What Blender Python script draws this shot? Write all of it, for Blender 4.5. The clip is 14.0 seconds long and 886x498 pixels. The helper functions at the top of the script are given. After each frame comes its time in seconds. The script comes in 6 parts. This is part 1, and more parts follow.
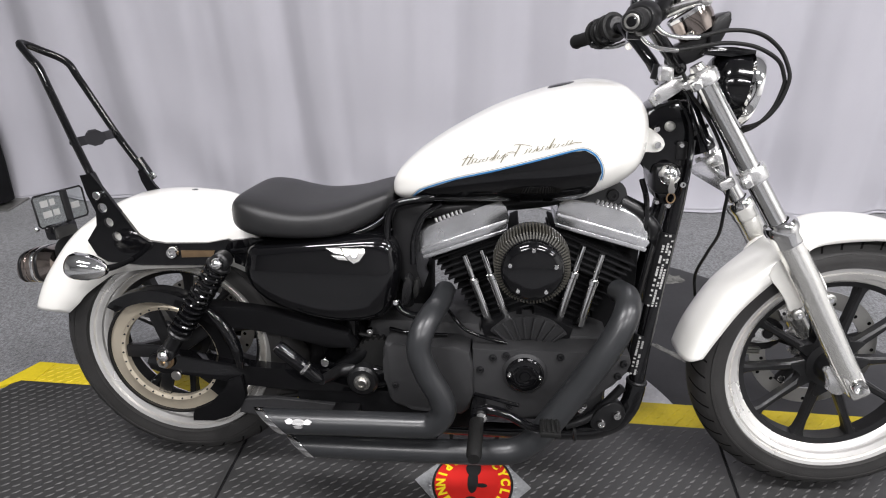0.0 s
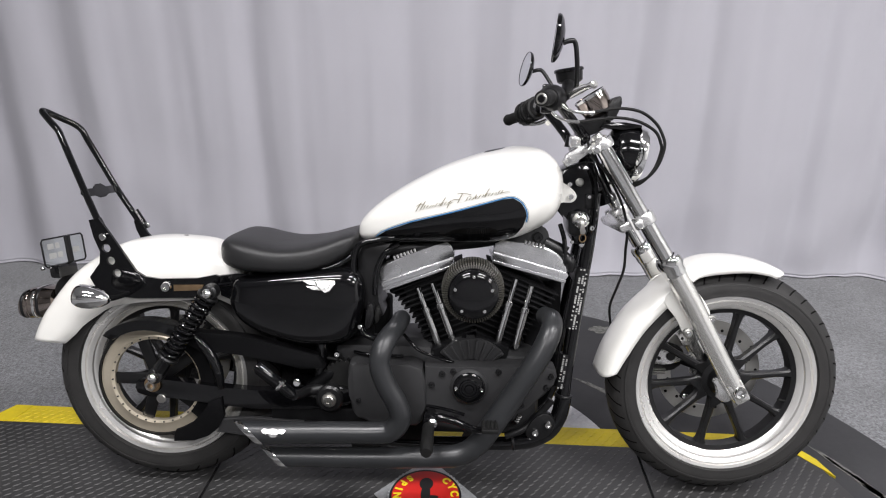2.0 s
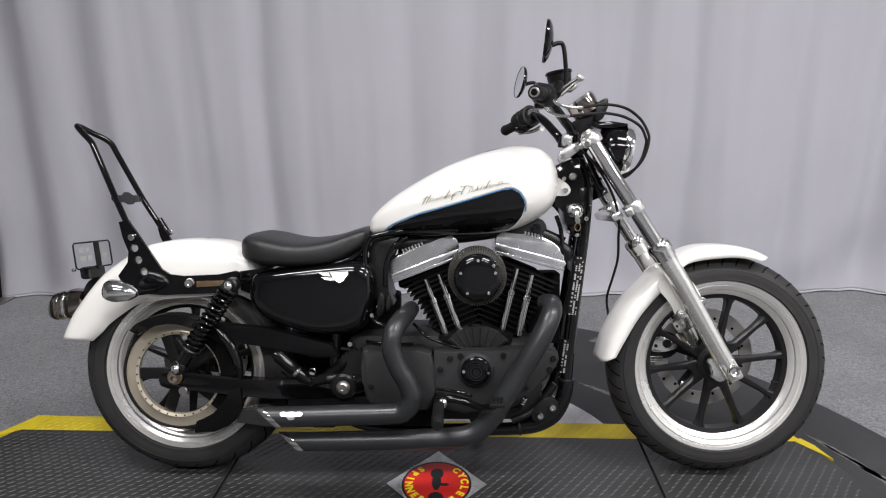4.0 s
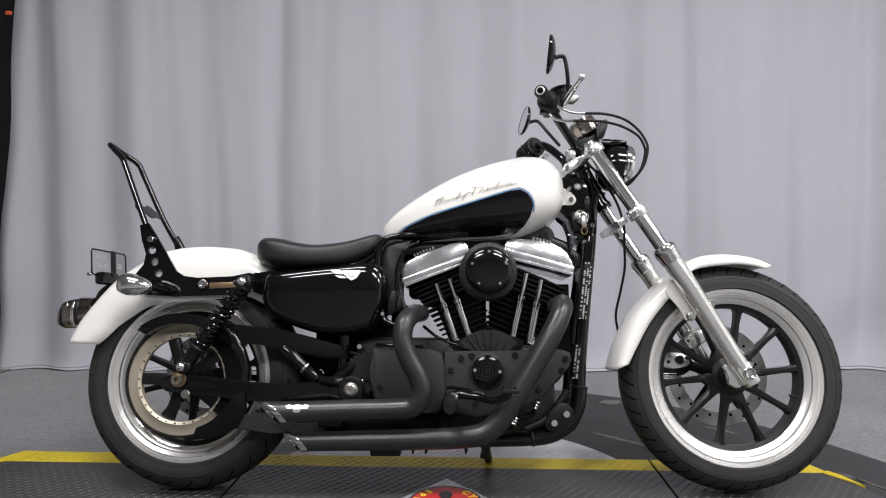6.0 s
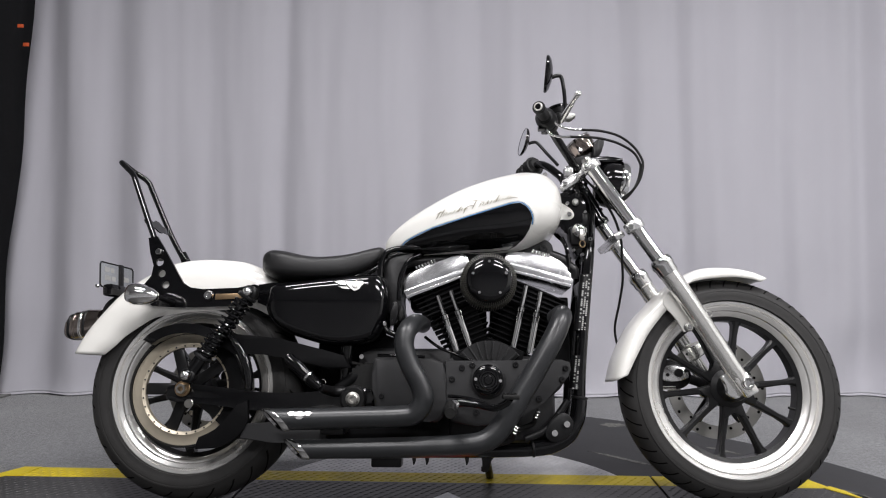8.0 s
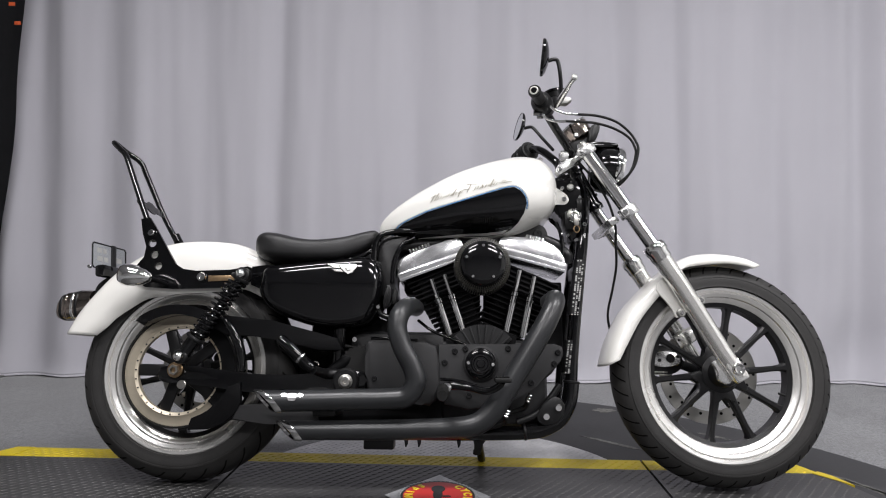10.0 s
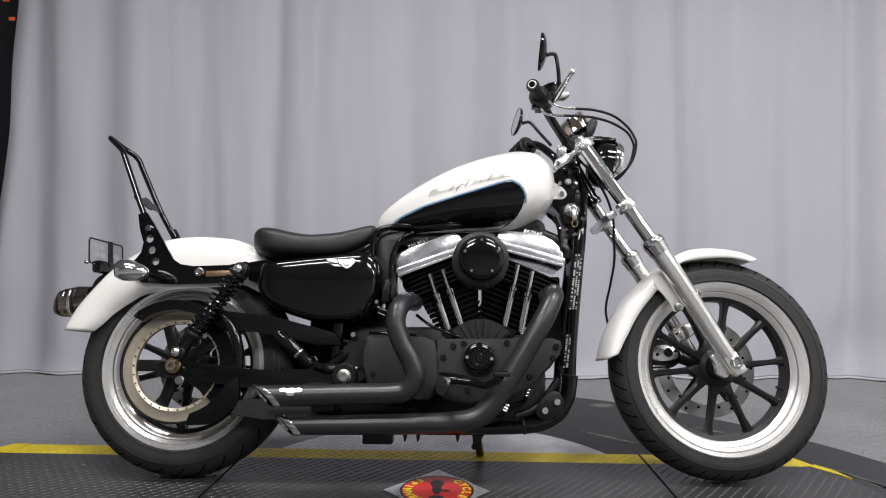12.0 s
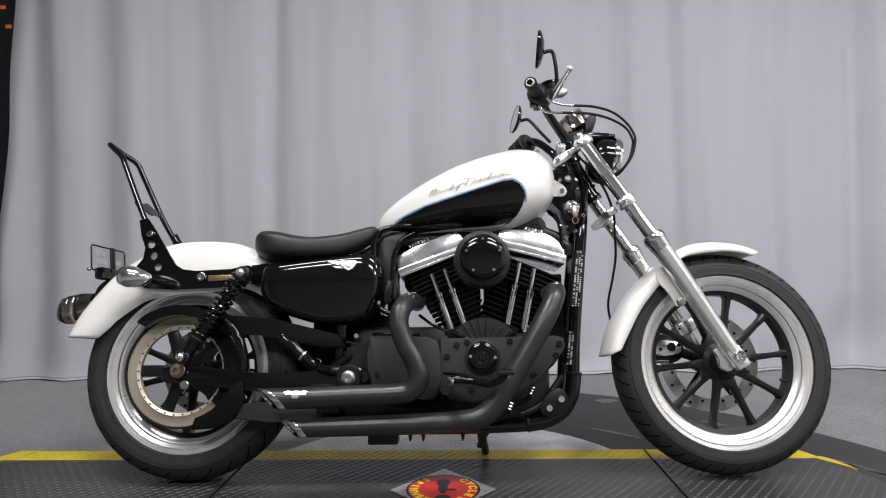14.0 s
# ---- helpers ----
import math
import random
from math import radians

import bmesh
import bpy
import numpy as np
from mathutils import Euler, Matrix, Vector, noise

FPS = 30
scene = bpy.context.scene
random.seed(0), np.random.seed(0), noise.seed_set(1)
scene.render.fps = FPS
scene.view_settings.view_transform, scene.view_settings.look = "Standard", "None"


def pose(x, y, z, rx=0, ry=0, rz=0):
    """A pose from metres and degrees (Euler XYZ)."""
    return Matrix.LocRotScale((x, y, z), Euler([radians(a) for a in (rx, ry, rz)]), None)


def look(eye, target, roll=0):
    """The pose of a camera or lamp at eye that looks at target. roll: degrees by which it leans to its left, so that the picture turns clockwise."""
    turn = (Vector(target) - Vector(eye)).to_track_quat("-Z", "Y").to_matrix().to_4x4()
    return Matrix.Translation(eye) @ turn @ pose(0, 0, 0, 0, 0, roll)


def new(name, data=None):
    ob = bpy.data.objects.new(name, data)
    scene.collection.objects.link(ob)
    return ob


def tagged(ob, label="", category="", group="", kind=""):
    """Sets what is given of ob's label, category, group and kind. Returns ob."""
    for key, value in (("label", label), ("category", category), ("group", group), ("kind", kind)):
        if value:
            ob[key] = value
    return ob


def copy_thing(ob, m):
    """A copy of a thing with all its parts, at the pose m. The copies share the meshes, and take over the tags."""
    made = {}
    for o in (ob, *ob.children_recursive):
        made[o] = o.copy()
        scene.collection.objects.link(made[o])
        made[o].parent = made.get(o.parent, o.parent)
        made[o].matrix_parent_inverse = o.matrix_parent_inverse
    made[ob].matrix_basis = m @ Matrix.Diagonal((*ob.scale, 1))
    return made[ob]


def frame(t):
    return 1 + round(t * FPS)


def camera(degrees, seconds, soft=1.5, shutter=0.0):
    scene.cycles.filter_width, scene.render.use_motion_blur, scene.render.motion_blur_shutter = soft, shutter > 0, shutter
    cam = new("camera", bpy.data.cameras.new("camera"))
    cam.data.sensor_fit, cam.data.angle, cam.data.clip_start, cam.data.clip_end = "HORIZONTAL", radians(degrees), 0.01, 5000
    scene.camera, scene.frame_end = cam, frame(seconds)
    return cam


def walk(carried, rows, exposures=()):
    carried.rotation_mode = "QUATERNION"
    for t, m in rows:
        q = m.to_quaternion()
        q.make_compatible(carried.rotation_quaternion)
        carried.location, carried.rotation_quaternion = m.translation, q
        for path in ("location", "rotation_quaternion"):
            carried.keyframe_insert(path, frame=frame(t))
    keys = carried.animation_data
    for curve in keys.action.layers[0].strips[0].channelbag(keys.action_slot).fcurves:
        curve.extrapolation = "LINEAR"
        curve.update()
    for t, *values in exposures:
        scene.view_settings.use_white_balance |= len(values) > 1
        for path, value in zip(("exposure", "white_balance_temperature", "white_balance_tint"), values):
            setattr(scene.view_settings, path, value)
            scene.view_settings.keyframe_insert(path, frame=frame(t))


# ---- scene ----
cam = camera(70.4, 14.0, soft=1.1)
PATH = [
    (0, (0.787, -1.153, 1.240), (0.581, 0.592, 0.285), -1.2),
    (0.5, (0.805, -1.239, 1.247), (0.610, 0.530, 0.334), -2.8),
    (1, (0.761, -1.337, 1.262), (0.649, 0.474, 0.423), -3.0),
    (1.5, (0.755, -1.411, 1.259), (0.693, 0.425, 0.467), -1.6),
    (2, (0.809, -1.455, 1.246), (0.744, 0.416, 0.542), 0.7),
    (2.5, (0.822, -1.507, 1.243), (0.710, 0.376, 0.579), -0.2),
    (3, (0.788, -1.585, 1.227), (0.693, 0.314, 0.606), -1.9),
    (3.5, (0.783, -1.631, 1.162), (0.698, 0.288, 0.608), -1.4),
    (3.7, (0.802, -1.614, 1.152), (0.734, 0.306, 0.596), -0.7),
    (5.8, (0.775, -1.714, 0.752), (0.705, 0.283, 0.662), -0.3),
    (6, (0.766, -1.722, 0.737), (0.705, 0.275, 0.664), -0.1),
    (6.5, (0.773, -1.740, 0.699), (0.714, 0.259, 0.686), -1.5),
    (7, (0.774, -1.752, 0.662), (0.717, 0.247, 0.696), -0.1),
    (7.5, (0.771, -1.758, 0.665), (0.702, 0.240, 0.715), 0.1),
    (8, (0.767, -1.762, 0.659), (0.702, 0.237, 0.714), 0.0),
    (8.5, (0.773, -1.759, 0.657), (0.710, 0.240, 0.686), 0.3),
    (11, (0.768, -1.759, 0.641), (0.723, 0.240, 0.654), 0.4),
    (11.5, (0.765, -1.760, 0.638), (0.725, 0.240, 0.651), 0.3),
    (12, (0.766, -1.758, 0.641), (0.727, 0.242, 0.648), 0.4),
    (12.5, (0.780, -1.759, 0.645), (0.726, 0.241, 0.647), -0.1),
    (13, (0.766, -1.760, 0.636), (0.726, 0.239, 0.656), -0.2),
    (13.5, (0.763, -1.760, 0.640), (0.722, 0.240, 0.653), -0.8),
    (14, (0.766, -1.760, 0.648), (0.723, 0.240, 0.646), -0.8),
]
walk(cam, [(t, look(eye, target, roll)) for t, eye, target, roll in PATH],
     [(0, 0.42), (1, 0.39), (1.5, 0.33), (2, 0.21), (2.5, 0.13), (3, 0.09), (3.5, 0.06), (6, 0.02), (14, 0.01)])

# ---------------------------------------------------------------- light
world = bpy.data.worlds.new("world")
scene.world = world
world.use_nodes = True
world.node_tree.nodes["Background"].inputs[0].default_value = (0.75, 0.77, 0.82, 1)
world.node_tree.nodes["Background"].inputs[1].default_value = 0.08
LAMP_W = 54.5
CEILING_Z = 3.3
# rows of fluorescent panels: x, y of each centre
LAMPS = [(x, y) for y in (-3.1, -0.95) for x in (-0.25, 2.15, 4.55)]
FLOOR_Z = -0.035


# ---------------------------------------------------------------- materials
def mat(name, base, rough=0.5, metal=0.0, vary=0.12, scale=6.0, fine=60.0, bump=0.0, bump_scale=200.0, coat=0.0,
        rough_vary=0.15, spec=0.5, island=0.0, sheen=0.0):
    m = bpy.data.materials.new(name)
    m.use_nodes = True
    nt = m.node_tree
    b = nt.nodes["Principled BSDF"]
    co = nt.nodes.new("ShaderNodeTexCoord")
    n1 = nt.nodes.new("ShaderNodeTexNoise")
    n1.inputs["Scale"].default_value, n1.inputs["Detail"].default_value = scale, 5
    n2 = nt.nodes.new("ShaderNodeTexNoise")
    n2.inputs["Scale"].default_value, n2.inputs["Detail"].default_value = fine, 4
    nt.links.new(co.outputs["Object"], n1.inputs["Vector"])
    nt.links.new(co.outputs["Object"], n2.inputs["Vector"])
    add = nt.nodes.new("ShaderNodeMath")
    add.operation = "MULTIPLY_ADD"
    add.inputs[1].default_value = 0.4
    nt.links.new(n2.outputs["Fac"], add.inputs[0])
    nt.links.new(n1.outputs["Fac"], add.inputs[2])
    rng = nt.nodes.new("ShaderNodeMapRange")
    rng.inputs["From Min"].default_value, rng.inputs["From Max"].default_value = 0.4, 1.0
    rng.inputs["To Min"].default_value, rng.inputs["To Max"].default_value = 1 - vary, 1 + vary
    nt.links.new(add.outputs[0], rng.inputs["Value"])
    col = nt.nodes.new("ShaderNodeVectorMath")
    col.operation = "SCALE"
    col.inputs[0].default_value = base
    nt.links.new(rng.outputs["Result"], col.inputs["Scale"])
    out = col.outputs["Vector"]
    if island:
        info = nt.nodes.new("ShaderNodeObjectInfo")
        r2 = nt.nodes.new("ShaderNodeMapRange")
        r2.inputs["To Min"].default_value, r2.inputs["To Max"].default_value = 1 - island, 1 + island
        nt.links.new(info.outputs["Random"], r2.inputs["Value"])
        c2 = nt.nodes.new("ShaderNodeVectorMath")
        c2.operation = "SCALE"
        nt.links.new(out, c2.inputs[0])
        nt.links.new(r2.outputs["Result"], c2.inputs["Scale"])
        out = c2.outputs["Vector"]
    nt.links.new(out, b.inputs["Base Color"])
    rr = nt.nodes.new("ShaderNodeMapRange")
    rr.inputs["To Min"].default_value = max(0.02, rough * (1 - rough_vary))
    rr.inputs["To Max"].default_value = min(1.0, rough * (1 + rough_vary))
    nt.links.new(n1.outputs["Fac"], rr.inputs["Value"])
    nt.links.new(rr.outputs["Result"], b.inputs["Roughness"])
    b.inputs["Metallic"].default_value = metal
    b.inputs["Specular IOR Level"].default_value = spec
    b.inputs["Coat Weight"].default_value = coat
    b.inputs["Coat Roughness"].default_value = 0.04
    b.inputs["Sheen Weight"].default_value = sheen
    if bump:
        nb = nt.nodes.new("ShaderNodeTexNoise")
        nb.inputs["Scale"].default_value, nb.inputs["Detail"].default_value = bump_scale, 3
        nt.links.new(co.outputs["Object"], nb.inputs["Vector"])
        bp = nt.nodes.new("ShaderNodeBump")
        bp.inputs["Strength"].default_value, bp.inputs["Distance"].default_value = bump, 0.002
        nt.links.new(nb.outputs["Fac"], bp.inputs["Height"])
        nt.links.new(bp.outputs["Normal"], b.inputs["Normal"])
    return m


PEARL = mat("pearl_white_paint", (0.83, 0.82, 0.775), 0.28, vary=0.02, coat=0.6, scale=3)
GLOSS = mat("gloss_black_paint", (0.003, 0.003, 0.0035), 0.07, vary=0.2, rough_vary=0.4)
CLAMP = mat("bright_cast_clamp", (0.80, 0.80, 0.79), 0.26, metal=0.85, vary=0.1, scale=30, bump=0.12, bump_scale=60)
BUCKET = mat("lamp_bucket_black_paint", (0.003, 0.003, 0.0035), 0.11, vary=0.2)
BLACK = mat("satin_black_metal", (0.008, 0.008, 0.0085), 0.34, vary=0.25, bump=0.1, spec=0.35)
MATT = mat("matt_black_plastic", (0.0045, 0.0045, 0.005), 0.6, vary=0.2, bump=0.15, spec=0.09)
WRINKLE = mat("wrinkle_black_coating", (0.025, 0.025, 0.026), 0.55, vary=0.2, bump=0.14, bump_scale=900, spec=0.28)
FIN = mat("heat_black_fin", (0.008, 0.008, 0.0085), 0.7, vary=0.25, bump=0.3, bump_scale=500, spec=0.06)
PIPE = mat("matt_black_exhaust_coating", (0.0195, 0.0205, 0.022), 0.35, vary=0.15, scale=9, rough_vary=0.25, bump=0.04)
CHROME = mat("chrome", (0.85, 0.85, 0.84), 0.08, metal=1.0, vary=0.05)
SATIN = mat("satin_aluminium", (0.90, 0.895, 0.86), 0.20, metal=0.86, vary=0.08, bump=0.06)
POLISH = mat("machined_rim_aluminium", (0.88, 0.87, 0.84), 0.25, metal=0.72, vary=0.06, rough_vary=0.4)
ROCKER = mat("polished_cast_aluminium", (0.76, 0.765, 0.775), 0.24, metal=0.95, vary=0.12, scale=22, fine=90, rough_vary=0.5, bump=0.35, bump_scale=24)
CAST = mat("dull_cast_aluminium", (0.36, 0.36, 0.34), 0.42, metal=0.85, vary=0.15, scale=30, bump=0.15, bump_scale=400)
DARKCHROME = mat("smoked_and_reflection_chrome", (0.36, 0.31, 0.28), 0.12, metal=1.0, vary=0.15, scale=20)
STEEL = mat("machined_steel", (0.50, 0.49, 0.46), 0.33, metal=1.0, vary=0.12)
PULLEY = mat("bare_cast_pulley", (0.74, 0.66, 0.52), 0.40, metal=0.7, vary=0.1)
PLEAT = mat("olive_filter_pleat", (0.050, 0.047, 0.038), 0.45, vary=0.25, scale=30)
RUBBER = mat("tyre_rubber", (0.019, 0.0182, 0.0176), 0.65, vary=0.3, scale=14, fine=120, bump=0.25, bump_scale=350)
GROOVE = mat("recess_shade", (0.0075, 0.0073, 0.007), 0.95, spec=0.05)
SOFT = mat("soft_black_rubber", (0.0068, 0.0068, 0.0066), 0.55, vary=0.2, bump=0.2, bump_scale=300, spec=0.3)
VINYL = mat("black_seat_vinyl", (0.013, 0.013, 0.0135), 0.40, vary=0.15, bump=0.35, bump_scale=900)
BLUE = mat("blue_pinstripe", (0.03, 0.16, 0.36), 0.3, vary=0.05)
GOLD = mat("olive_grey_decal", (0.20, 0.18, 0.12), 0.4, vary=0.1)
LABEL = mat("printed_label", (0.34, 0.34, 0.33), 0.5, vary=0.2)
SMOKE = mat("smoked_lens", (0.05, 0.035, 0.028), 0.07, vary=0.1, coat=1.0)
MIRROR = mat("mirror_glass", (0.80, 0.81, 0.83), 0.02, metal=1.0, vary=0.0)
BRASS_AND_REFLECTION = mat("tarnished_brass_and_reflection", (0.42, 0.29, 0.17), 0.35, metal=1.0, vary=0.3)
CURTAIN = mat("grey_stage_drape", (0.485, 0.478, 0.520), 0.85, vary=0.035, scale=1.6, fine=320, bump=0.25, bump_scale=700, sheen=0.15, spec=0.2)
DECK = mat("black_tread_deck", (0.0325, 0.032, 0.032), 0.41, vary=0.25, scale=5, fine=90, bump=0.2)
# lighter than the deck: the highlights on the studs are in this colour
STUD = mat("highlight_toned_stud", (0.060, 0.059, 0.058), 0.5, vary=0.3, scale=9, fine=60)
YELLOW = mat("yellow_safety_paint", (0.62, 0.48, 0.015), 0.5, vary=0.22, scale=7, fine=70, bump=0.2)
PLATE = mat("bare_tread_plate", (0.66, 0.66, 0.67), 0.45, metal=0.2, vary=0.25, scale=12, fine=90)
SKIRT = mat("black_turntable_skirt", (0.029, 0.029, 0.031), 0.6, vary=0.3, scale=4, fine=60)
SCUFF = mat("scuffed_worn_paint", (0.13, 0.13, 0.12), 0.75, vary=0.9, scale=45, fine=160)
RED = mat("red_sticker", (0.55, 0.018, 0.014), 0.4, vary=0.08)
INK = mat("black_sticker_print", (0.012, 0.012, 0.012), 0.45)
SUNNY = mat("yellow_sticker_print", (0.85, 0.68, 0.02), 0.4, vary=0.06)
SILVER = mat("silver_sticker_foil", (0.42, 0.43, 0.44), 0.35, metal=0.5, vary=0.35, scale=30, fine=160)
COVER = mat("black_fabric_cover", (0.008, 0.008, 0.009), 0.9, vary=0.3, bump=0.4, bump_scale=300, spec=0.15)
ORANGE = mat("orange_fabric_tag", (0.6, 0.09, 0.02), 0.7)
SHADED_WALL = mat("shade_toned_wall", (0.34, 0.34, 0.345), 0.8, vary=0.08, bump=0.2)
WALL = mat("painted_wall", (0.62, 0.62, 0.61), 0.8, vary=0.05, bump=0.2)
CEIL = mat("ceiling_panel", (0.60, 0.60, 0.60), 0.9, vary=0.04)
PALE_BOUNCE = mat("pale_bounce_wall", (0.68, 0.68, 0.67), 0.8, vary=0.05, bump=0.2)
WHITE = mat("white_enamel", (0.75, 0.75, 0.73), 0.45, vary=0.04)


def clear_plastic():
    m = bpy.data.materials.new("clear_plastic")
    m.use_nodes = True
    b = m.node_tree.nodes["Principled BSDF"]
    b.inputs["Base Color"].default_value = (0.86, 0.9, 0.88, 1)
    b.inputs["Roughness"].default_value = 0.06
    b.inputs["Transmission Weight"].default_value = 1.0
    b.inputs["IOR"].default_value = 1.05
    return m


def glow(name, colour, strength):
    m = bpy.data.materials.new(name)
    m.use_nodes = True
    b = m.node_tree.nodes["Principled BSDF"]
    b.inputs["Emission Color"].default_value = (*colour, 1)
    b.inputs["Emission Strength"].default_value = strength
    return m


CLEAR = clear_plastic()


def carpet():
    """Low-pile carpet: light and dark tufts over slow stains."""
    m = mat("grey_carpet", (0.128, 0.131, 0.138), 0.95, vary=0.30, scale=3.0, fine=40, bump=1.0, bump_scale=300, spec=0.15, sheen=0.5)
    nt = m.node_tree
    b = nt.nodes["Principled BSDF"]
    old = b.inputs["Base Color"].links[0].from_socket
    co = nt.nodes.new("ShaderNodeTexCoord")
    tuft = nt.nodes.new("ShaderNodeTexNoise")
    tuft.inputs["Scale"].default_value, tuft.inputs["Detail"].default_value = 125, 3
    nt.links.new(co.outputs["Object"], tuft.inputs["Vector"])
    r = nt.nodes.new("ShaderNodeMapRange")
    r.inputs["From Min"].default_value, r.inputs["From Max"].default_value = 0.3, 0.7
    r.inputs["To Min"].default_value, r.inputs["To Max"].default_value = 0.42, 1.58
    nt.links.new(tuft.outputs["Fac"], r.inputs["Value"])
    mul = nt.nodes.new("ShaderNodeVectorMath")
    mul.operation = "SCALE"
    nt.links.new(old, mul.inputs[0])
    nt.links.new(r.outputs["Result"], mul.inputs["Scale"])
    nt.links.new(mul.outputs["Vector"], b.inputs["Base Color"])
    return m


CARPET = carpet()
DIFFUSER = glow("lit_diffuser", (1.0, 0.97, 0.93), 7.0)


# ---------------------------------------------------------------- mesh helpers
def part(name, bm, material, parent=None, label="", smooth=True):
    me = bpy.data.meshes.new(name)
    bmesh.ops.recalc_face_normals(bm, faces=bm.faces)
    bm.to_mesh(me)
    bm.free()
    me.materials.append(material)
    if smooth:
        me.shade_smooth()
        me.set_sharp_from_angle(angle=radians(38))
    ob = new(name, me)
    if parent is not None:
        ob.parent = parent
    if label:
        ob["label"] = label
    return ob


def spline(pts, n=8):
    """Catmull-Rom through pts."""
    P = [Vector(p) for p in pts]
    if len(P) == 2:
        return P
    P = [P[0] * 2 - P[1]] + P + [P[-1] * 2 - P[-2]]
    out = []
    for i in range(1, len(P) - 2):
        a, b, c, d = P[i - 1:i + 3]
        for k in range(n):
            t = k / n
            out.append(0.5 * (2 * b + (c - a) * t + (2 * a - 5 * b + 4 * c - d) * t * t + (3 * b - a - 3 * c + d) * t ** 3))
    out.append(P[-2])
    return out


def tube(bm, pts, r, segs=12, n=8, closed=False, smooth=True):
    """A tube along pts; r is one radius or a list, one for each of pts."""
    P = spline(pts, n) if smooth else [Vector(p) for p in pts]
    k = len(P)
    if isinstance(r, (list, tuple)):
        rad = [float(np.interp(i / (k - 1) * (len(r) - 1), range(len(r)), r)) for i in range(k)]
    else:
        rad = [r] * k
    rings, side = [], None
    for i, p in enumerate(P):
        d = (P[min(i + 1, k - 1)] - P[max(i - 1, 0)]).normalized()
        if side is None:
            side = d.orthogonal().normalized()
        side = (side - d * side.dot(d)).normalized()
        up = d.cross(side)
        rings.append([bm.verts.new(p + rad[i] * (math.cos(a) * side + math.sin(a) * up))
                      for a in (2 * math.pi * j / segs for j in range(segs))])
    for a, b in zip(rings, rings[1:]):
        for j in range(segs):
            bm.faces.new((a[j], a[(j + 1) % segs], b[(j + 1) % segs], b[j]))
    if not closed:
        bm.faces.new(rings[0][::-1])
        bm.faces.new(rings[-1])
    return bm


def lathe(bm, profile, centre, axis=(0, 1, 0), segs=64, closed=False):
    """Turns (radius, along) pairs about an axis through centre."""
    axis = Vector(axis).normalized()
    u = axis.orthogonal().normalized()
    v = axis.cross(u)
    c = Vector(centre)
    rings = []
    for r, h in profile:
        if r < 1e-6:
            rings.append([bm.verts.new(c + axis * h)])
        else:
            rings.append([bm.verts.new(c + axis * h + r * (math.cos(a) * u + math.sin(a) * v))
                          for a in (2 * math.pi * j / segs for j in range(segs))])
    pairs = list(zip(rings, rings[1:])) + ([(rings[-1], rings[0])] if closed else [])
    for a, b in pairs:
        for j in range(segs):
            k = (j + 1) % segs
            if len(a) == 1 and len(b) == 1:
                continue
            if len(a) == 1:
                bm.faces.new((a[0], b[k], b[j]))
            elif len(b) == 1:
                bm.faces.new((a[j], a[k], b[0]))
            else:
                bm.faces.new((a[j], a[k], b[k], b[j]))
    return bm


def disc(bm, centre, r, h, axis=(0, 1, 0), segs=32, bevel=0.0015):
    """A solid round puck of radius r that reaches h/2 to both sides of centre."""
    bevel = min(bevel, r * 0.4, h * 0.4)
    return lathe(bm, [(0, -h / 2), (r - bevel, -h / 2), (r, -h / 2 + bevel), (r, h / 2 - bevel), (r - bevel, h / 2), (0, h / 2)], centre, axis, segs)


def prism(bm, outline, y0, y1, bevel=0.0, holes=()):
    """A plate with an (x, z) outline between two y, its edges rounded."""
    if holes:
        from mathutils import geometry
        loops = [[Vector((x, z, 0)) for x, z in outline]] + [[Vector((x, z, 0)) for x, z in h] for h in holes]
        tris = geometry.tessellate_polygon(loops)
        flat = [p for lo in loops for p in lo]
        a = [bm.verts.new((p.x, y0, p.y)) for p in flat]
        b = [bm.verts.new((p.x, y1, p.y)) for p in flat]
        for t in tris:
            bm.faces.new([a[i] for i in t])
            bm.faces.new([b[i] for i in t][::-1])
        s = 0
        for lo in loops:
            n = len(lo)
            for i in range(n):
                j = (i + 1) % n
                bm.faces.new((a[s + i], a[s + j], b[s + j], b[s + i]))
            s += n
        return bm
    a = [bm.verts.new((x, y0, z)) for x, z in outline]
    b = [bm.verts.new((x, y1, z)) for x, z in outline]
    n = len(a)
    fs = [bm.faces.new(a), bm.faces.new(b[::-1])]
    for i in range(n):
        fs.append(bm.faces.new((a[i], a[(i + 1) % n], b[(i + 1) % n], b[i])))
    if bevel:
        edges = list({e for f in fs[:2] for e in f.edges})
        bmesh.ops.bevel(bm, geom=edges, offset=bevel, segments=2, affect="EDGES", profile=0.5)
    return bm


def smooth2(pts, n=5):
    """A closed rounded (x, z) outline through pts."""
    k, out = len(pts), []
    P = [Vector((x, z)) for x, z in pts]
    for i in range(k):
        a, b, c, d = P[i - 1], P[i], P[(i + 1) % k], P[(i + 2) % k]
        for j in range(n):
            t = j / n
            q = 0.5 * (2 * b + (c - a) * t + (2 * a - 5 * b + 4 * c - d) * t * t + (3 * b - a - 3 * c + d) * t ** 3)
            out.append((q.x, q.y))
    return out


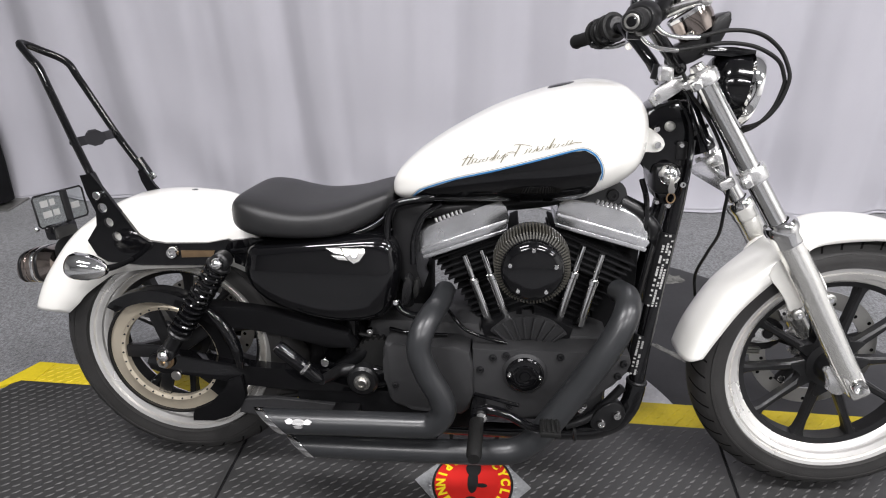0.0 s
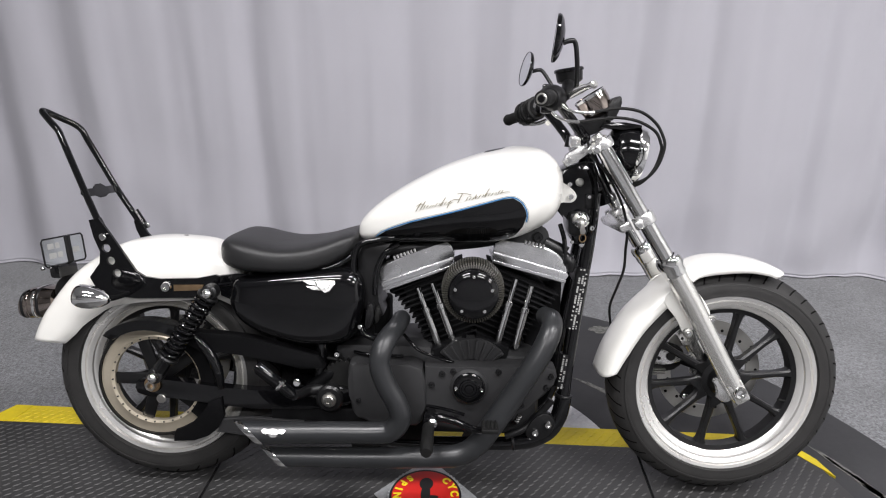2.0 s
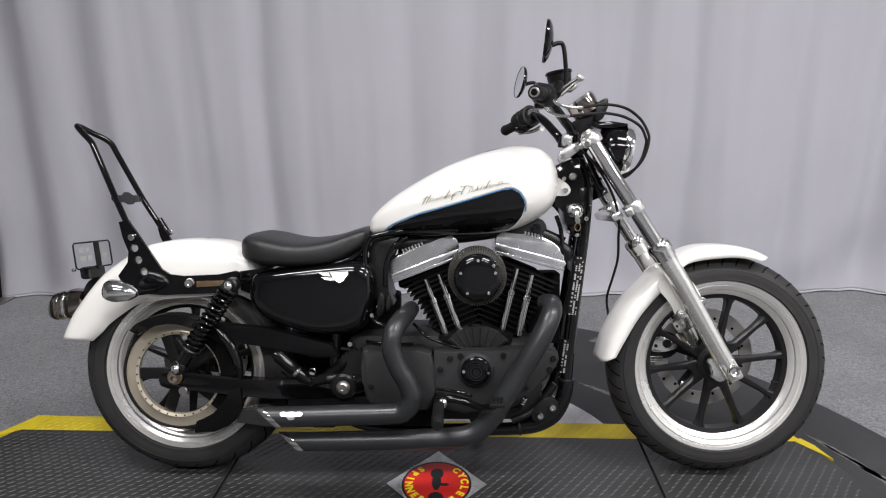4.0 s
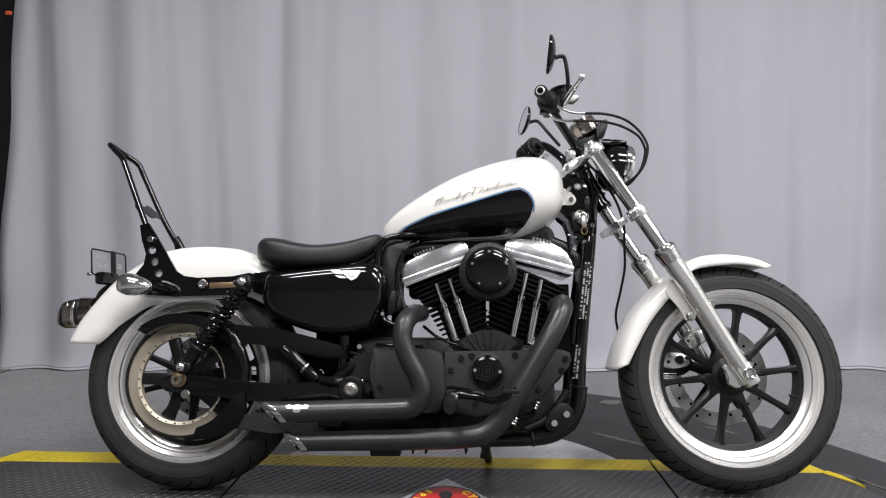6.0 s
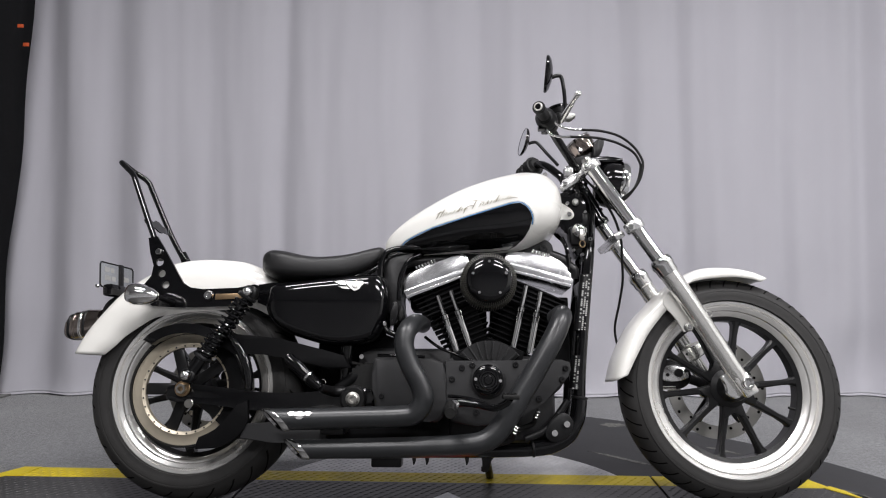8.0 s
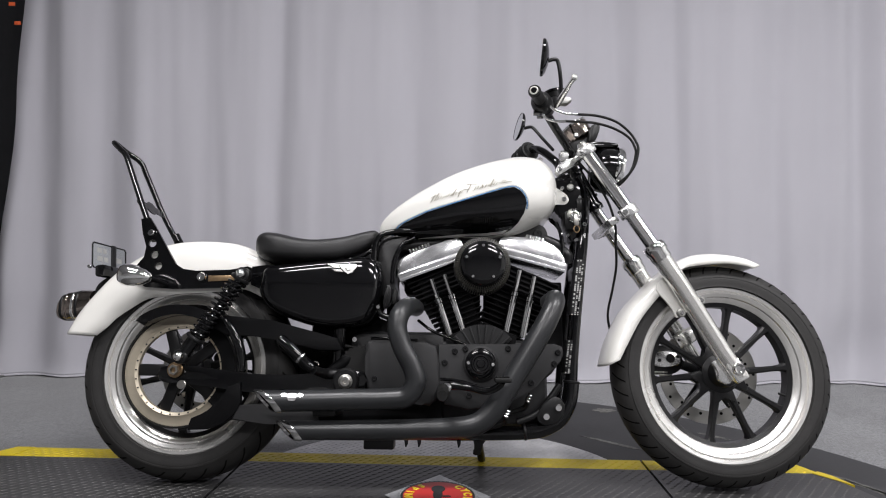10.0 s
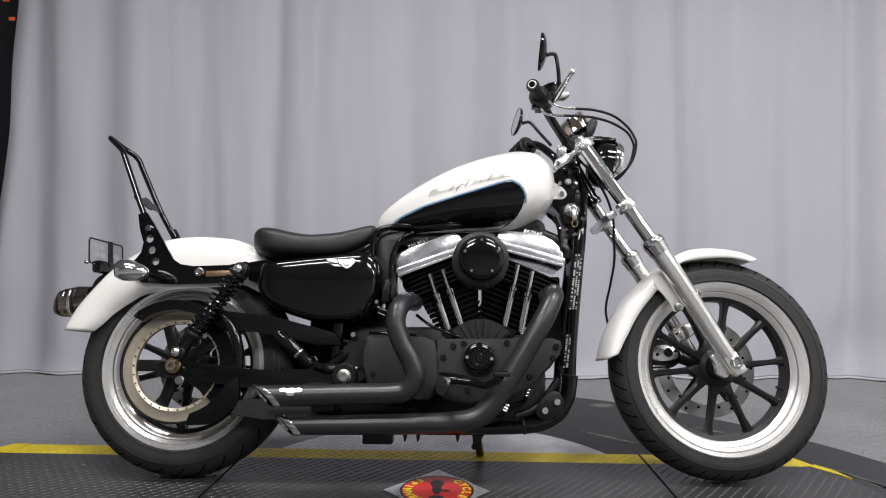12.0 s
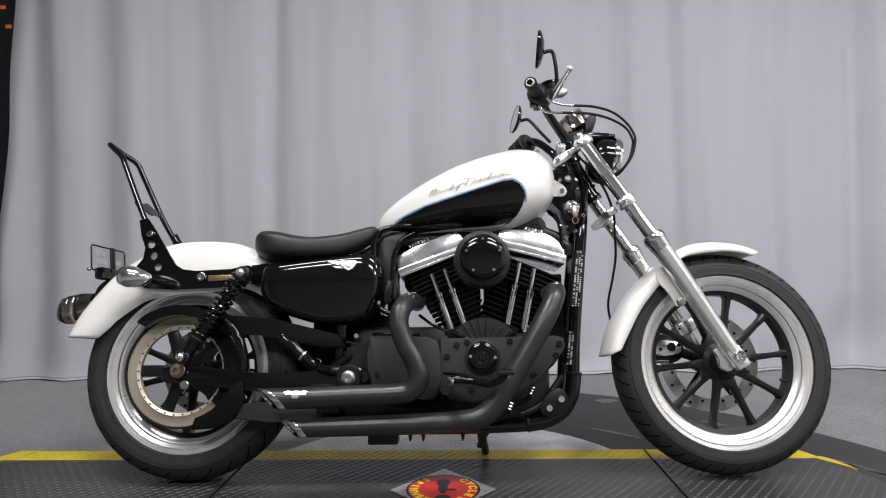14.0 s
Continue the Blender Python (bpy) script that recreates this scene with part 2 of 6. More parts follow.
def box(bm, x0, x1, y0, y1, z0, z1, bevel=0.0, turn=None):
    vs = [bm.verts.new((x, y, z)) for x in (x0, x1) for y in (y0, y1) for z in (z0, z1)]
    fs = [bm.faces.new([vs[i] for i in f]) for f in ((0, 1, 3, 2), (4, 6, 7, 5), (0, 4, 5, 1), (2, 3, 7, 6), (0, 2, 6, 4), (1, 5, 7, 3))]
    if bevel:
        r = bmesh.ops.bevel(bm, geom=list({e for f in fs for e in f.edges}), offset=bevel, segments=2, affect="EDGES", profile=0.5)
        vs = list({v for f in r["faces"] for v in f.verts} | {v for v in vs if v.is_valid})
    if turn is not None:
        bmesh.ops.transform(bm, matrix=turn, verts=vs)
    return bm


def ring_points(c, r, n=16):
    return [(c[0] + r * math.cos(2 * math.pi * i / n), c[1] + r * math.sin(2 * math.pi * i / n)) for i in range(n)]


def loft(stations, n=2.4, segs=28, steps=5):
    """A closed body along x from (x, bottom, top, half width) stations with superellipse sections."""
    S = spline([Vector((a[0], a[1], a[2])) for a in stations], steps)
    Wd = spline([Vector((a[0], a[3], 0)) for a in stations], steps)
    bm = bmesh.new()
    rings = []
    for s, w in zip(S, Wd):
        zc, h, hw = (s.y + s.z) / 2, max((s.z - s.y) / 2, 0.001), max(w.y, 0.001)
        ring = []
        for j in range(segs):
            a = 2 * math.pi * j / segs
            ca, sa = math.cos(a), math.sin(a)
            ring.append(bm.verts.new((s.x, hw * math.copysign(abs(ca) ** (2 / n), ca), zc + h * math.copysign(abs(sa) ** (2 / n), sa))))
        rings.append(ring)
    for a, b in zip(rings, rings[1:]):
        for j in range(segs):
            bm.faces.new((a[j], a[(j + 1) % segs], b[(j + 1) % segs], b[j]))
    bm.faces.new(rings[0][::-1])
    bm.faces.new(rings[-1])
    return bm


def bolt(name, c, r, material, parent, h=0.008, axis=(0, 1, 0), hexed=False):
    """A bolt head with a socket, its axis across the machine."""
    bm = bmesh.new()
    s = 1 if c[1] >= 0 or axis != (0, 1, 0) else -1
    lathe(bm, [(0, 0), (r, 0), (r, s * h * 0.6), (r * 0.8, s * h), (r * 0.42, s * h), (r * 0.38, s * h * 0.5), (0, s * h * 0.5)], c, axis, 6 if hexed else 18)
    return part(name, bm, material, parent)


# ---------------------------------------------------------------- the hall
def hall():
    bm = bmesh.new()
    box(bm, -5, 6, -6, 3.0, FLOOR_Z - 0.1, FLOOR_Z)
    tagged(part("floor", bm, CARPET, smooth=False), "grey low-pile carpet floor of the showroom", "floor", kind="structure")
    bm = bmesh.new()
    box(bm, -5, 6, -6, 3.0, CEILING_Z, CEILING_Z + 0.1)
    tagged(part("ceiling", bm, CEIL, smooth=False), "pale plain ceiling with fluorescent panels", "ceiling", kind="structure")
    # unseen walls: south darkened like an unlit hall, east paler to bounce light
    for name, b in (("wall_north", (-5, 6, 3.0, 3.12)), ("wall_south", (-5, 6, -6.12, -6)), ("wall_west", (-5.12, -5, -6, 3.0)), ("wall_east", (6, 6.12, -6, 3.0))):
        bm = bmesh.new()
        box(bm, *b, FLOOR_Z, CEILING_Z)
        tagged(part(name, bm, PALE_BOUNCE if name == "wall_east" else SHADED_WALL if name == "wall_south" else WALL, smooth=False), "plain unseen wall added to close the showroom", "wall", kind="structure")
    first = None
    for x, y in LAMPS:
        if first is None:
            first = new("ceiling_light")
            bm = bmesh.new()
            box(bm, -0.62, 0.62, -0.17, -0.15, -0.06, 0, 0.004)
            box(bm, -0.62, 0.62, 0.15, 0.17, -0.06, 0, 0.004)
            box(bm, -0.62, -0.6, -0.15, 0.15, -0.06, 0, 0.004)
            box(bm, 0.6, 0.62, -0.15, 0.15, -0.06, 0, 0.004)
            part("frame", bm, WHITE, first)
            bm = bmesh.new()
            box(bm, -0.6, 0.6, -0.15, 0.15, -0.05, -0.042)
            part("diffuser", bm, DIFFUSER, first, "lit white diffuser")
            first.location = (x, y, CEILING_Z)
            tagged(first, "lit white fluorescent panel on the ceiling", "ceiling light", "ceiling lights")
        else:
            copy_thing(first, pose(x, y, CEILING_Z))
        la = bpy.data.lights.new("panel_lamp", "AREA")
        la.shape, la.size, la.size_y, la.energy, la.color = "RECTANGLE", 1.2, 0.3, LAMP_W, (1.0, 0.98, 1.005)
        lo = new("panel_lamp", la)
        lo.location = (x, y, CEILING_Z - 0.07)


# folds of the drape: x, depth, width
FOLDS = [(-1.66, 0.04, 0.06), (-1.54, -0.045, 0.08), (-1.36, 0.035, 0.09), (-1.12, -0.04, 0.09), (-0.95, 0.03, 0.09), (-0.62, -0.03, 0.10), (-0.21, -0.05, 0.07),
         (0.15, 0.03, 0.10), (0.50, -0.03, 0.08), (0.84, -0.04, 0.09), (1.25, 0.03, 0.12), (1.59, -0.05, 0.07), (1.92, -0.05, 0.07), (2.2, 0.04, 0.1),
         (2.49, -0.04, 0.07), (2.70, -0.035, 0.08), (2.91, -0.07, 0.07), (3.2, 0.05, 0.1), (3.6, -0.07, 0.08)]


def drape():
    """Backdrop cloth hanging in uneven folds."""
    nz = 70
    x0, x1 = -2.25, 4.2
    nx = int((x1 - x0) / 0.01)
    grid = []
    for i in range(nx + 1):
        x = x0 + (x1 - x0) * i / nx
        col = []
        for k in range(nz + 1):
            v = (k / nz) ** 1.6
            z = FLOOR_Z + 0.004 + 3.2 * v
            low = math.exp(-z / 0.35)
            y = 1.607 + 0.0115 * x
            for fx, d, w in FOLDS:
                sway = 0.05 * noise.noise(Vector((fx * 3, z * 0.5, 2.0)))
                wid = w * (1 + 0.5 * low)
                y -= d * (0.75 + 0.3 * low) * math.exp(-((x - fx - sway) / wid) ** 2)
            y += 0.022 * noise.noise(Vector((x * 4, z * 0.35, 0))) + 0.05 * low * noise.noise(Vector((x * 3.5, z * 3.0, 5)))
            y += 0.006 * noise.noise(Vector((x * 14, z * 1.2, 3)))
            y -= 0.03 * math.exp(-max(z - FLOOR_Z, 0) / 0.06)
            xx = x - 0.05 * low * (1 if x < -1.4 else 0) * (x + 1.4) / -0.3
            zz = z + (0.012 * max(0, noise.noise(Vector((x * 6, 0, 9)))) if k == 0 else 0)
            col.append((xx, y, zz))
        grid.append(col)
    root = new("drape")
    for name, k0, k1 in (("cloth", 2, nz), ("hem", 0, 2)):
        bm = bmesh.new()
        rows = [[bm.verts.new(p) for p in col[k0:k1 + 1]] for col in grid]
        for a, b in zip(rows, rows[1:]):
            for k in range(k1 - k0):
                bm.faces.new((a[k], b[k], b[k + 1], a[k + 1]))
        so = part(name, bm, CURTAIN, root).modifiers.new("thick", "SOLIDIFY")
        so.thickness = 0.003
    tagged(root, "pale lavender-grey cloth backdrop drape hanging in folds", "drape")


def black_cover():
    """Black cloth over a stand at the end of the drape."""
    root = new("draped_stand")
    bm = bmesh.new()
    nz, na = 26, 40
    rings = []
    for k in range(nz + 1):
        v = k / nz
        z = FLOOR_Z + 0.03 + 2.6 * v
        top = max(0.0, (v - 0.975) / 0.025)
        ring = []
        for j in range(na):
            a = 2 * math.pi * j / na
            ca, sa = math.cos(a), math.sin(a)
            fold = 0.02 * math.sin(7 * a + 2 * v) * (1 - v * 0.6) + 0.02 * noise.noise(Vector((ca * 2, sa * 2, z * 2)))
            rx, ry = 0.55 * (1 - 0.12 * top ** 2), 0.14 * (1 - 0.6 * top ** 2)
            right = 0.14 * v + 0.10 * v ** 1.5
            x = -2.25 + (rx + fold) * math.copysign(abs(ca) ** 0.6, ca) + (right if ca > 0 else 0)
            ring.append(bm.verts.new((x, 1.44 + (ry + fold) * math.copysign(abs(sa) ** 0.7, sa), z)))
        rings.append(ring)
    for a, b in zip(rings, rings[1:]):
        for j in range(na):
            bm.faces.new((a[j], a[(j + 1) % na], b[(j + 1) % na], b[j]))
    bm.faces.new(rings[0][::-1])
    bm.faces.new(rings[-1])
    part("cloth", bm, COVER, root)
    for x, z in ((-1.455, 1.87), (-1.425, 1.775)):
        bm = bmesh.new()
        box(bm, x - 0.018, x + 0.012, 1.290, 1.297, z - 0.012, z + 0.006, 0.002)
        part("tag", bm, ORANGE, root, "small orange fabric tag")
    tagged(root, "black fabric cover hung over a stand beside the drape", "stand")
    bm = bmesh.new()
    box(bm, -2.2, -1.66, 1.40, 1.62, FLOOR_Z, FLOOR_Z + 0.012, 0.004)
    tagged(part("base_plate", bm, CAST), "dull grey flat steel base plate of the drape stand on carpet", "base plate")


# ---------------------------------------------------------------- the turntable
TT = (0.588, -0.30)
DECK_R = 1.3545
EDGE_Y = 0.250
EDGE_W = 0.088


def chord_shape(y_hi, y_lo, r, n=40):
    """Outline of the deck between two straight edges and the round ends."""
    out = []
    for y in np.linspace(y_lo, y_hi, n):
        out.append((TT[0] + math.sqrt(r * r - (y - TT[1]) ** 2), y))
    for y in np.linspace(y_hi, y_lo, n):
        out.append((TT[0] - math.sqrt(r * r - (y - TT[1]) ** 2), y))
    return out


def slab(bm, outline, z0, z1, bevel=0.0):
    a = [bm.verts.new((x, y, z0)) for x, y in outline]
    b = [bm.verts.new((x, y, z1)) for x, y in outline]
    n = len(a)
    lo, hi = bm.faces.new(a[::-1]), bm.faces.new(b)
    for i in range(n):
        bm.faces.new((a[i], a[(i + 1) % n], b[(i + 1) % n], b[i]))
    if bevel:
        bmesh.ops.bevel(bm, geom=list(hi.edges), offset=bevel, segments=2, affect="EDGES", profile=0.5)
    return bm


def studs(bm, inside, x0, x1, y0, y1, z, pitch, long, wide, high):
    """Raised slanting lozenges in staggered rows, only the slant that catches the light."""
    verts, faces = [], []
    ny = int((y1 - y0) / pitch)
    nx = int((x1 - x0) / (1.6 * pitch))
    a = radians(36)
    for j in range(ny):
        for i in range(nx):
            x, y = x0 + (i + 0.5 + 0.5 * (j % 2)) * 1.6 * pitch, y0 + (j + 0.5) * pitch
            if not inside(x, y):
                continue
            c, s = math.cos(a), math.sin(a)
            k = len(verts)
            for u, w, h in ((-long, 0, 0), (0, -wide, 0), (long, 0, 0), (0, wide, 0), (-long * 0.45, 0, high), (long * 0.45, 0, high)):
                verts.append((x + c * u - s * w, y + s * u + c * w, z + h))
            faces += [(k, k + 1, k + 4), (k + 1, k + 5, k + 4), (k + 1, k + 2, k + 5), (k + 2, k + 3, k + 5), (k + 3, k + 4, k + 5), (k + 3, k, k + 4)]
    vs = [bm.verts.new(v) for v in verts]
    for f in faces:
        bm.faces.new([vs[i] for i in f])
    return bm


def turntable():
    root = new("turntable")
    # skirt: round black rim that shows behind the deck on the front-wheel side
    out = []
    c, r = (0.645, -0.35), 1.62
    for a in np.linspace(radians(84), radians(-100), 70):
        out.append((c[0] + r * math.cos(a), c[1] + r * math.sin(a)))
    for a in np.linspace(radians(-100), radians(84), 50):
        out.append((c[0] + 0.7 * math.cos(a), c[1] + 0.7 * math.sin(a)))
    bm = bmesh.new()
    slab(bm, out[::-1], FLOOR_Z, FLOOR_Z + 0.012, 0.003)
    part("skirt", bm, SKIRT, root, "scuffed black rubber skirt")
    bm = bmesh.new()
    slab(bm, [(0.728 + 0.598 * math.cos(a), 0.006 + 0.598 * math.sin(a)) for a in np.linspace(0, 2 * math.pi, 90)[:-1]], FLOOR_Z, FLOOR_Z + 0.024, 0.003)
    disc_part = part("centre_plate", bm, PLATE, root, "bare silver tread plate")
    bm = bmesh.new()
    studs(bm, lambda x, y: (x - 0.728) ** 2 + (y - 0.006) ** 2 < 0.588 ** 2 and y > 0.22, 0.1, 1.4, 0.2, 0.62, FLOOR_Z + 0.024, 0.016, 0.0085, 0.0032, 0.0016)
    tagged(part("stud", bm, PLATE, disc_part, smooth=False), kind="stuff")
    # dark slab added under the boards so the open joints look shaded
    bm = bmesh.new()
    slab(bm, chord_shape(EDGE_Y - 0.01, TT[1] - 0.98 * DECK_R, DECK_R - 0.02, 50), FLOOR_Z + 0.0255, -0.006)
    part("joint_shade_slab", bm, COVER, root, smooth=False)
    # three deck boards with open joints
    joints = [-9, 0.112, 1.353, 9]
    shape = chord_shape(EDGE_Y - EDGE_W, TT[1] - 0.995 * DECK_R, DECK_R, 60)
    for lo, hi in zip(joints, joints[1:]):
        bm = bmesh.new()
        slab(bm, shape, -0.005, 0.0)
        for x, n in ((lo + 0.004, (-1, 0, 0)), (hi - 0.004, (1, 0, 0))):
            if abs(x) < 5:
                g = bm.verts[:] + bm.edges[:] + bm.faces[:]
                r2 = bmesh.ops.bisect_plane(bm, geom=g, plane_co=(x, 0, 0), plane_no=n, clear_outer=True)
                es = [e for e in r2["geom_cut"] if isinstance(e, bmesh.types.BMEdge)]
                bmesh.ops.holes_fill(bm, edges=es)
        part("deck_board", bm, DECK, root, smooth=False)
    for lo, hi in zip(joints, joints[1:]):
        bm = bmesh.new()
        slab(bm, chord_shape(EDGE_Y, EDGE_Y - EDGE_W, DECK_R, 8), -0.005, 0.0)
        for x, n in ((lo + 0.004, (-1, 0, 0)), (hi - 0.004, (1, 0, 0))):
            if abs(x) < 5:
                g = bm.verts[:] + bm.edges[:] + bm.faces[:]
                r2 = bmesh.ops.bisect_plane(bm, geom=g, plane_co=(x, 0, 0), plane_no=n, clear_outer=True)
                es = [e for e in r2["geom_cut"] if isinstance(e, bmesh.types.BMEdge)]
                bmesh.ops.holes_fill(bm, edges=es)
        part("edge_strip", bm, YELLOW, root, "yellow painted tread edge", smooth=False)
    # plain rim that closes the side of the deck
    rim = chord_shape(EDGE_Y - 0.002, TT[1] - 0.99 * DECK_R, DECK_R - 0.002, 50)
    bm = bmesh.new()
    lo = [bm.verts.new((x, y, FLOOR_Z + 0.002)) for x, y in rim]
    hi = [bm.verts.new((x, y, -0.0052)) for x, y in rim]
    for k in range(len(rim)):
        n = (k + 1) % len(rim)
        bm.faces.new((lo[k], lo[n], hi[n], hi[k]))
    part("deck_rim", bm, DECK, root, smooth=False)
    # the yellow edge tapers off round the corners of the deck
    for pts in (((1.836, 0.1625), (1.905, 0.066), (1.886, 0.140), (1.862, 0.178)), ((-0.615, 0.249), (-0.672, 0.249), (-0.712, 0.172), (-0.752, 0.098), (-0.668, 0.163), (-0.630, 0.163))):
        bm = bmesh.new()
        slab(bm, pts, -0.006, 0.0018)
        part("edge_strip", bm, YELLOW, root, smooth=False)
    ins = lambda m: (lambda x, y: (x - TT[0]) ** 2 + (y - TT[1]) ** 2 < (DECK_R - m) ** 2 and abs(x - 0.112) > 0.012 and abs(x - 1.353) > 0.012)
    bm = bmesh.new()
    studs(bm, ins(0.02), -0.8, 2.0, -1.66, EDGE_Y - EDGE_W - 0.003, 0.0, 0.0185, 0.0115, 0.0034, 0.0015)
    tagged(part("stud", bm, STUD, root, smooth=False), kind="stuff")
    bm = bmesh.new()
    studs(bm, ins(0.015), -0.8, 2.0, EDGE_Y - EDGE_W + 0.001, EDGE_Y - 0.004, 0.0, 0.0185, 0.0110, 0.0038, 0.0018)
    tagged(part("stud", bm, YELLOW, root, smooth=False), kind="stuff")
    # worn patches on the skirt
    rnd = random.Random(4)
    for x, y, lx, ly, an in ((1.975, 0.12, 0.13, 0.009, -65), (2.02, 0.0, 0.12, 0.014, -68), (2.005, 0.03, 0.05, 0.007, -60), (1.955, 0.15, 0.05, 0.006, -70), (1.33, 0.50, 0.12, 0.012, -40), (1.40, 0.98, 0.05, 0.03, 10), (1.50, 0.80, 0.05, 0.02, 60), (1.72, 0.62, 0.06, 0.012, -45)):
        bm = bmesh.new()
        pts = []
        for i in range(26):
            a = 2 * math.pi * i / 26
            q = 1 + 0.45 * (rnd.random() - 0.5)
            u, w = lx * q * math.cos(a), ly * q * math.sin(a)
            c2, s2 = math.cos(radians(an)), math.sin(radians(an))
            pts.append((x + c2 * u - s2 * w, y + s2 * u + c2 * w))
        slab(bm, pts, FLOOR_Z + 0.0118, FLOOR_Z + 0.0128)
        part("scuff", bm, SCUFF, root, smooth=False)
    root.matrix_basis = pose(1.35, 0.244, 0, 0, 0, -0.7) @ pose(-1.35, -0.244, 0)
    tagged(root, "round motorcycle display turntable with black tread deck and yellow edge", "turntable")


def deck_sticker():
    root = new("deck_sticker")
    cx, cy, z = 0.721, -0.080, 0.0018
    bm = bmesh.new()
    slab(bm, [(cx - 0.142, cy), (cx, cy - 0.155), (cx + 0.142, cy), (cx, cy + 0.16)], z, z + 0.001)
    part("foil", bm, SILVER, root, "silver diamond foil")
    for r1, m, dz, nm in ((0.105, SILVER, 0.0016, "ring"), (0.099, INK, 0.0020, "band"), (0.093, RED, 0.0024, "disc")):
        bm = bmesh.new()
        slab(bm, [(cx + r1 * math.cos(a), cy + r1 * math.sin(a) * 1.04) for a in np.linspace(0, 2 * math.pi, 60)[:-1]], z, z + dz)
        part(nm, bm, m, root)
    # beads of the chain border
    bm = bmesh.new()
    for i in range(52):
        a = 2 * math.pi * i / 52
        disc(bm, (cx + 0.103 * math.cos(a), cy + 0.107 * math.sin(a), z + 0.0022), 0.0042, 0.0016, (0, 0, 1), 8, 0.0003)
    tagged(part("bead", bm, SILVER, root), kind="stuff")
    # yellow letters down both sides, plain bars where they are too small to read
    def letter(ch, a, turn):
        cu = bpy.data.curves.new("letter", "FONT")
        cu.body, cu.size, cu.align_x, cu.align_y, cu.extrude, cu.offset = ch, 0.030, "CENTER", "CENTER", 0.0004, 0.0014
        tmp = new("letter", cu)
        me = bpy.data.meshes.new_from_object(tmp)
        bpy.data.objects.remove(tmp)
        bm = bmesh.new()
        bm.from_mesh(me)
        bmesh.ops.transform(bm, matrix=Matrix.Translation((cx + 0.079 * math.cos(a), cy + 0.082 * math.sin(a), z + 0.0030)) @ Matrix.Rotation(a + turn, 4, "Z"), verts=bm.verts)
        part("letter", bm, SUNNY, root, smooth=False)

    for k, ch in enumerate("SPINNER"):
        letter(ch, radians(128 + 18.5 * k), radians(90))
    for k, ch in enumerate("CYCLE"):
        letter(ch, radians(46 - 19.5 * k), radians(-90))
    for d in (-54,):
        a = radians(d)
        bm = bmesh.new()
        t = Matrix.Translation((cx + 0.079 * math.cos(a), cy + 0.082 * math.sin(a), 0)) @ Matrix.Rotation(a, 4, "Z")
        box(bm, -0.010, 0.010, -0.0062, 0.0062, z + 0.0023, z + 0.0030, 0, t)
        part("bar", bm, SUNNY, root, smooth=False)
    for x, y, rx, ry in ((0, 0.045, 0.019, 0.024), (0.0, 0.006, 0.013, 0.036), (0, -0.062, 0.021, 0.023), (0.022, -0.005, 0.014, 0.006)):
        bm = bmesh.new()
        slab(bm, [(cx + x + rx * math.cos(a), cy + y + ry * math.sin(a)) for a in np.linspace(0, 2 * math.pi, 30)[:-1]], z + 0.0023, z + 0.0031 + y * 0.001)
        part("mark", bm, INK, root, smooth=False)
    tagged(root, "round red and yellow sticker on silver foil on the deck", "sticker")


hall()
drape()
black_cover()
turntable()
deck_sticker()


# ---------------------------------------------------------------- the motorcycle
LEAN_DEG = 10.4
bike = new("motorcycle")
bike.matrix_basis = pose(0, 0, 0.0015, -LEAN_DEG, 0, 0.6)
tagged(bike, "pearl white and black cruiser motorcycle on its side stand", "motorcycle")

RAKE = Vector((-0.511, 0, 0.8596)).normalized()
PIVOT = Vector((1.11, 0, 0.95))
STEER = Matrix.Translation(PIVOT) @ Matrix.Rotation(radians(1.8), 4, RAKE) @ Matrix.Translation(-PIVOT)


def steered(bm):
    bmesh.ops.transform(bm, matrix=STEER, verts=bm.verts)
    return bm


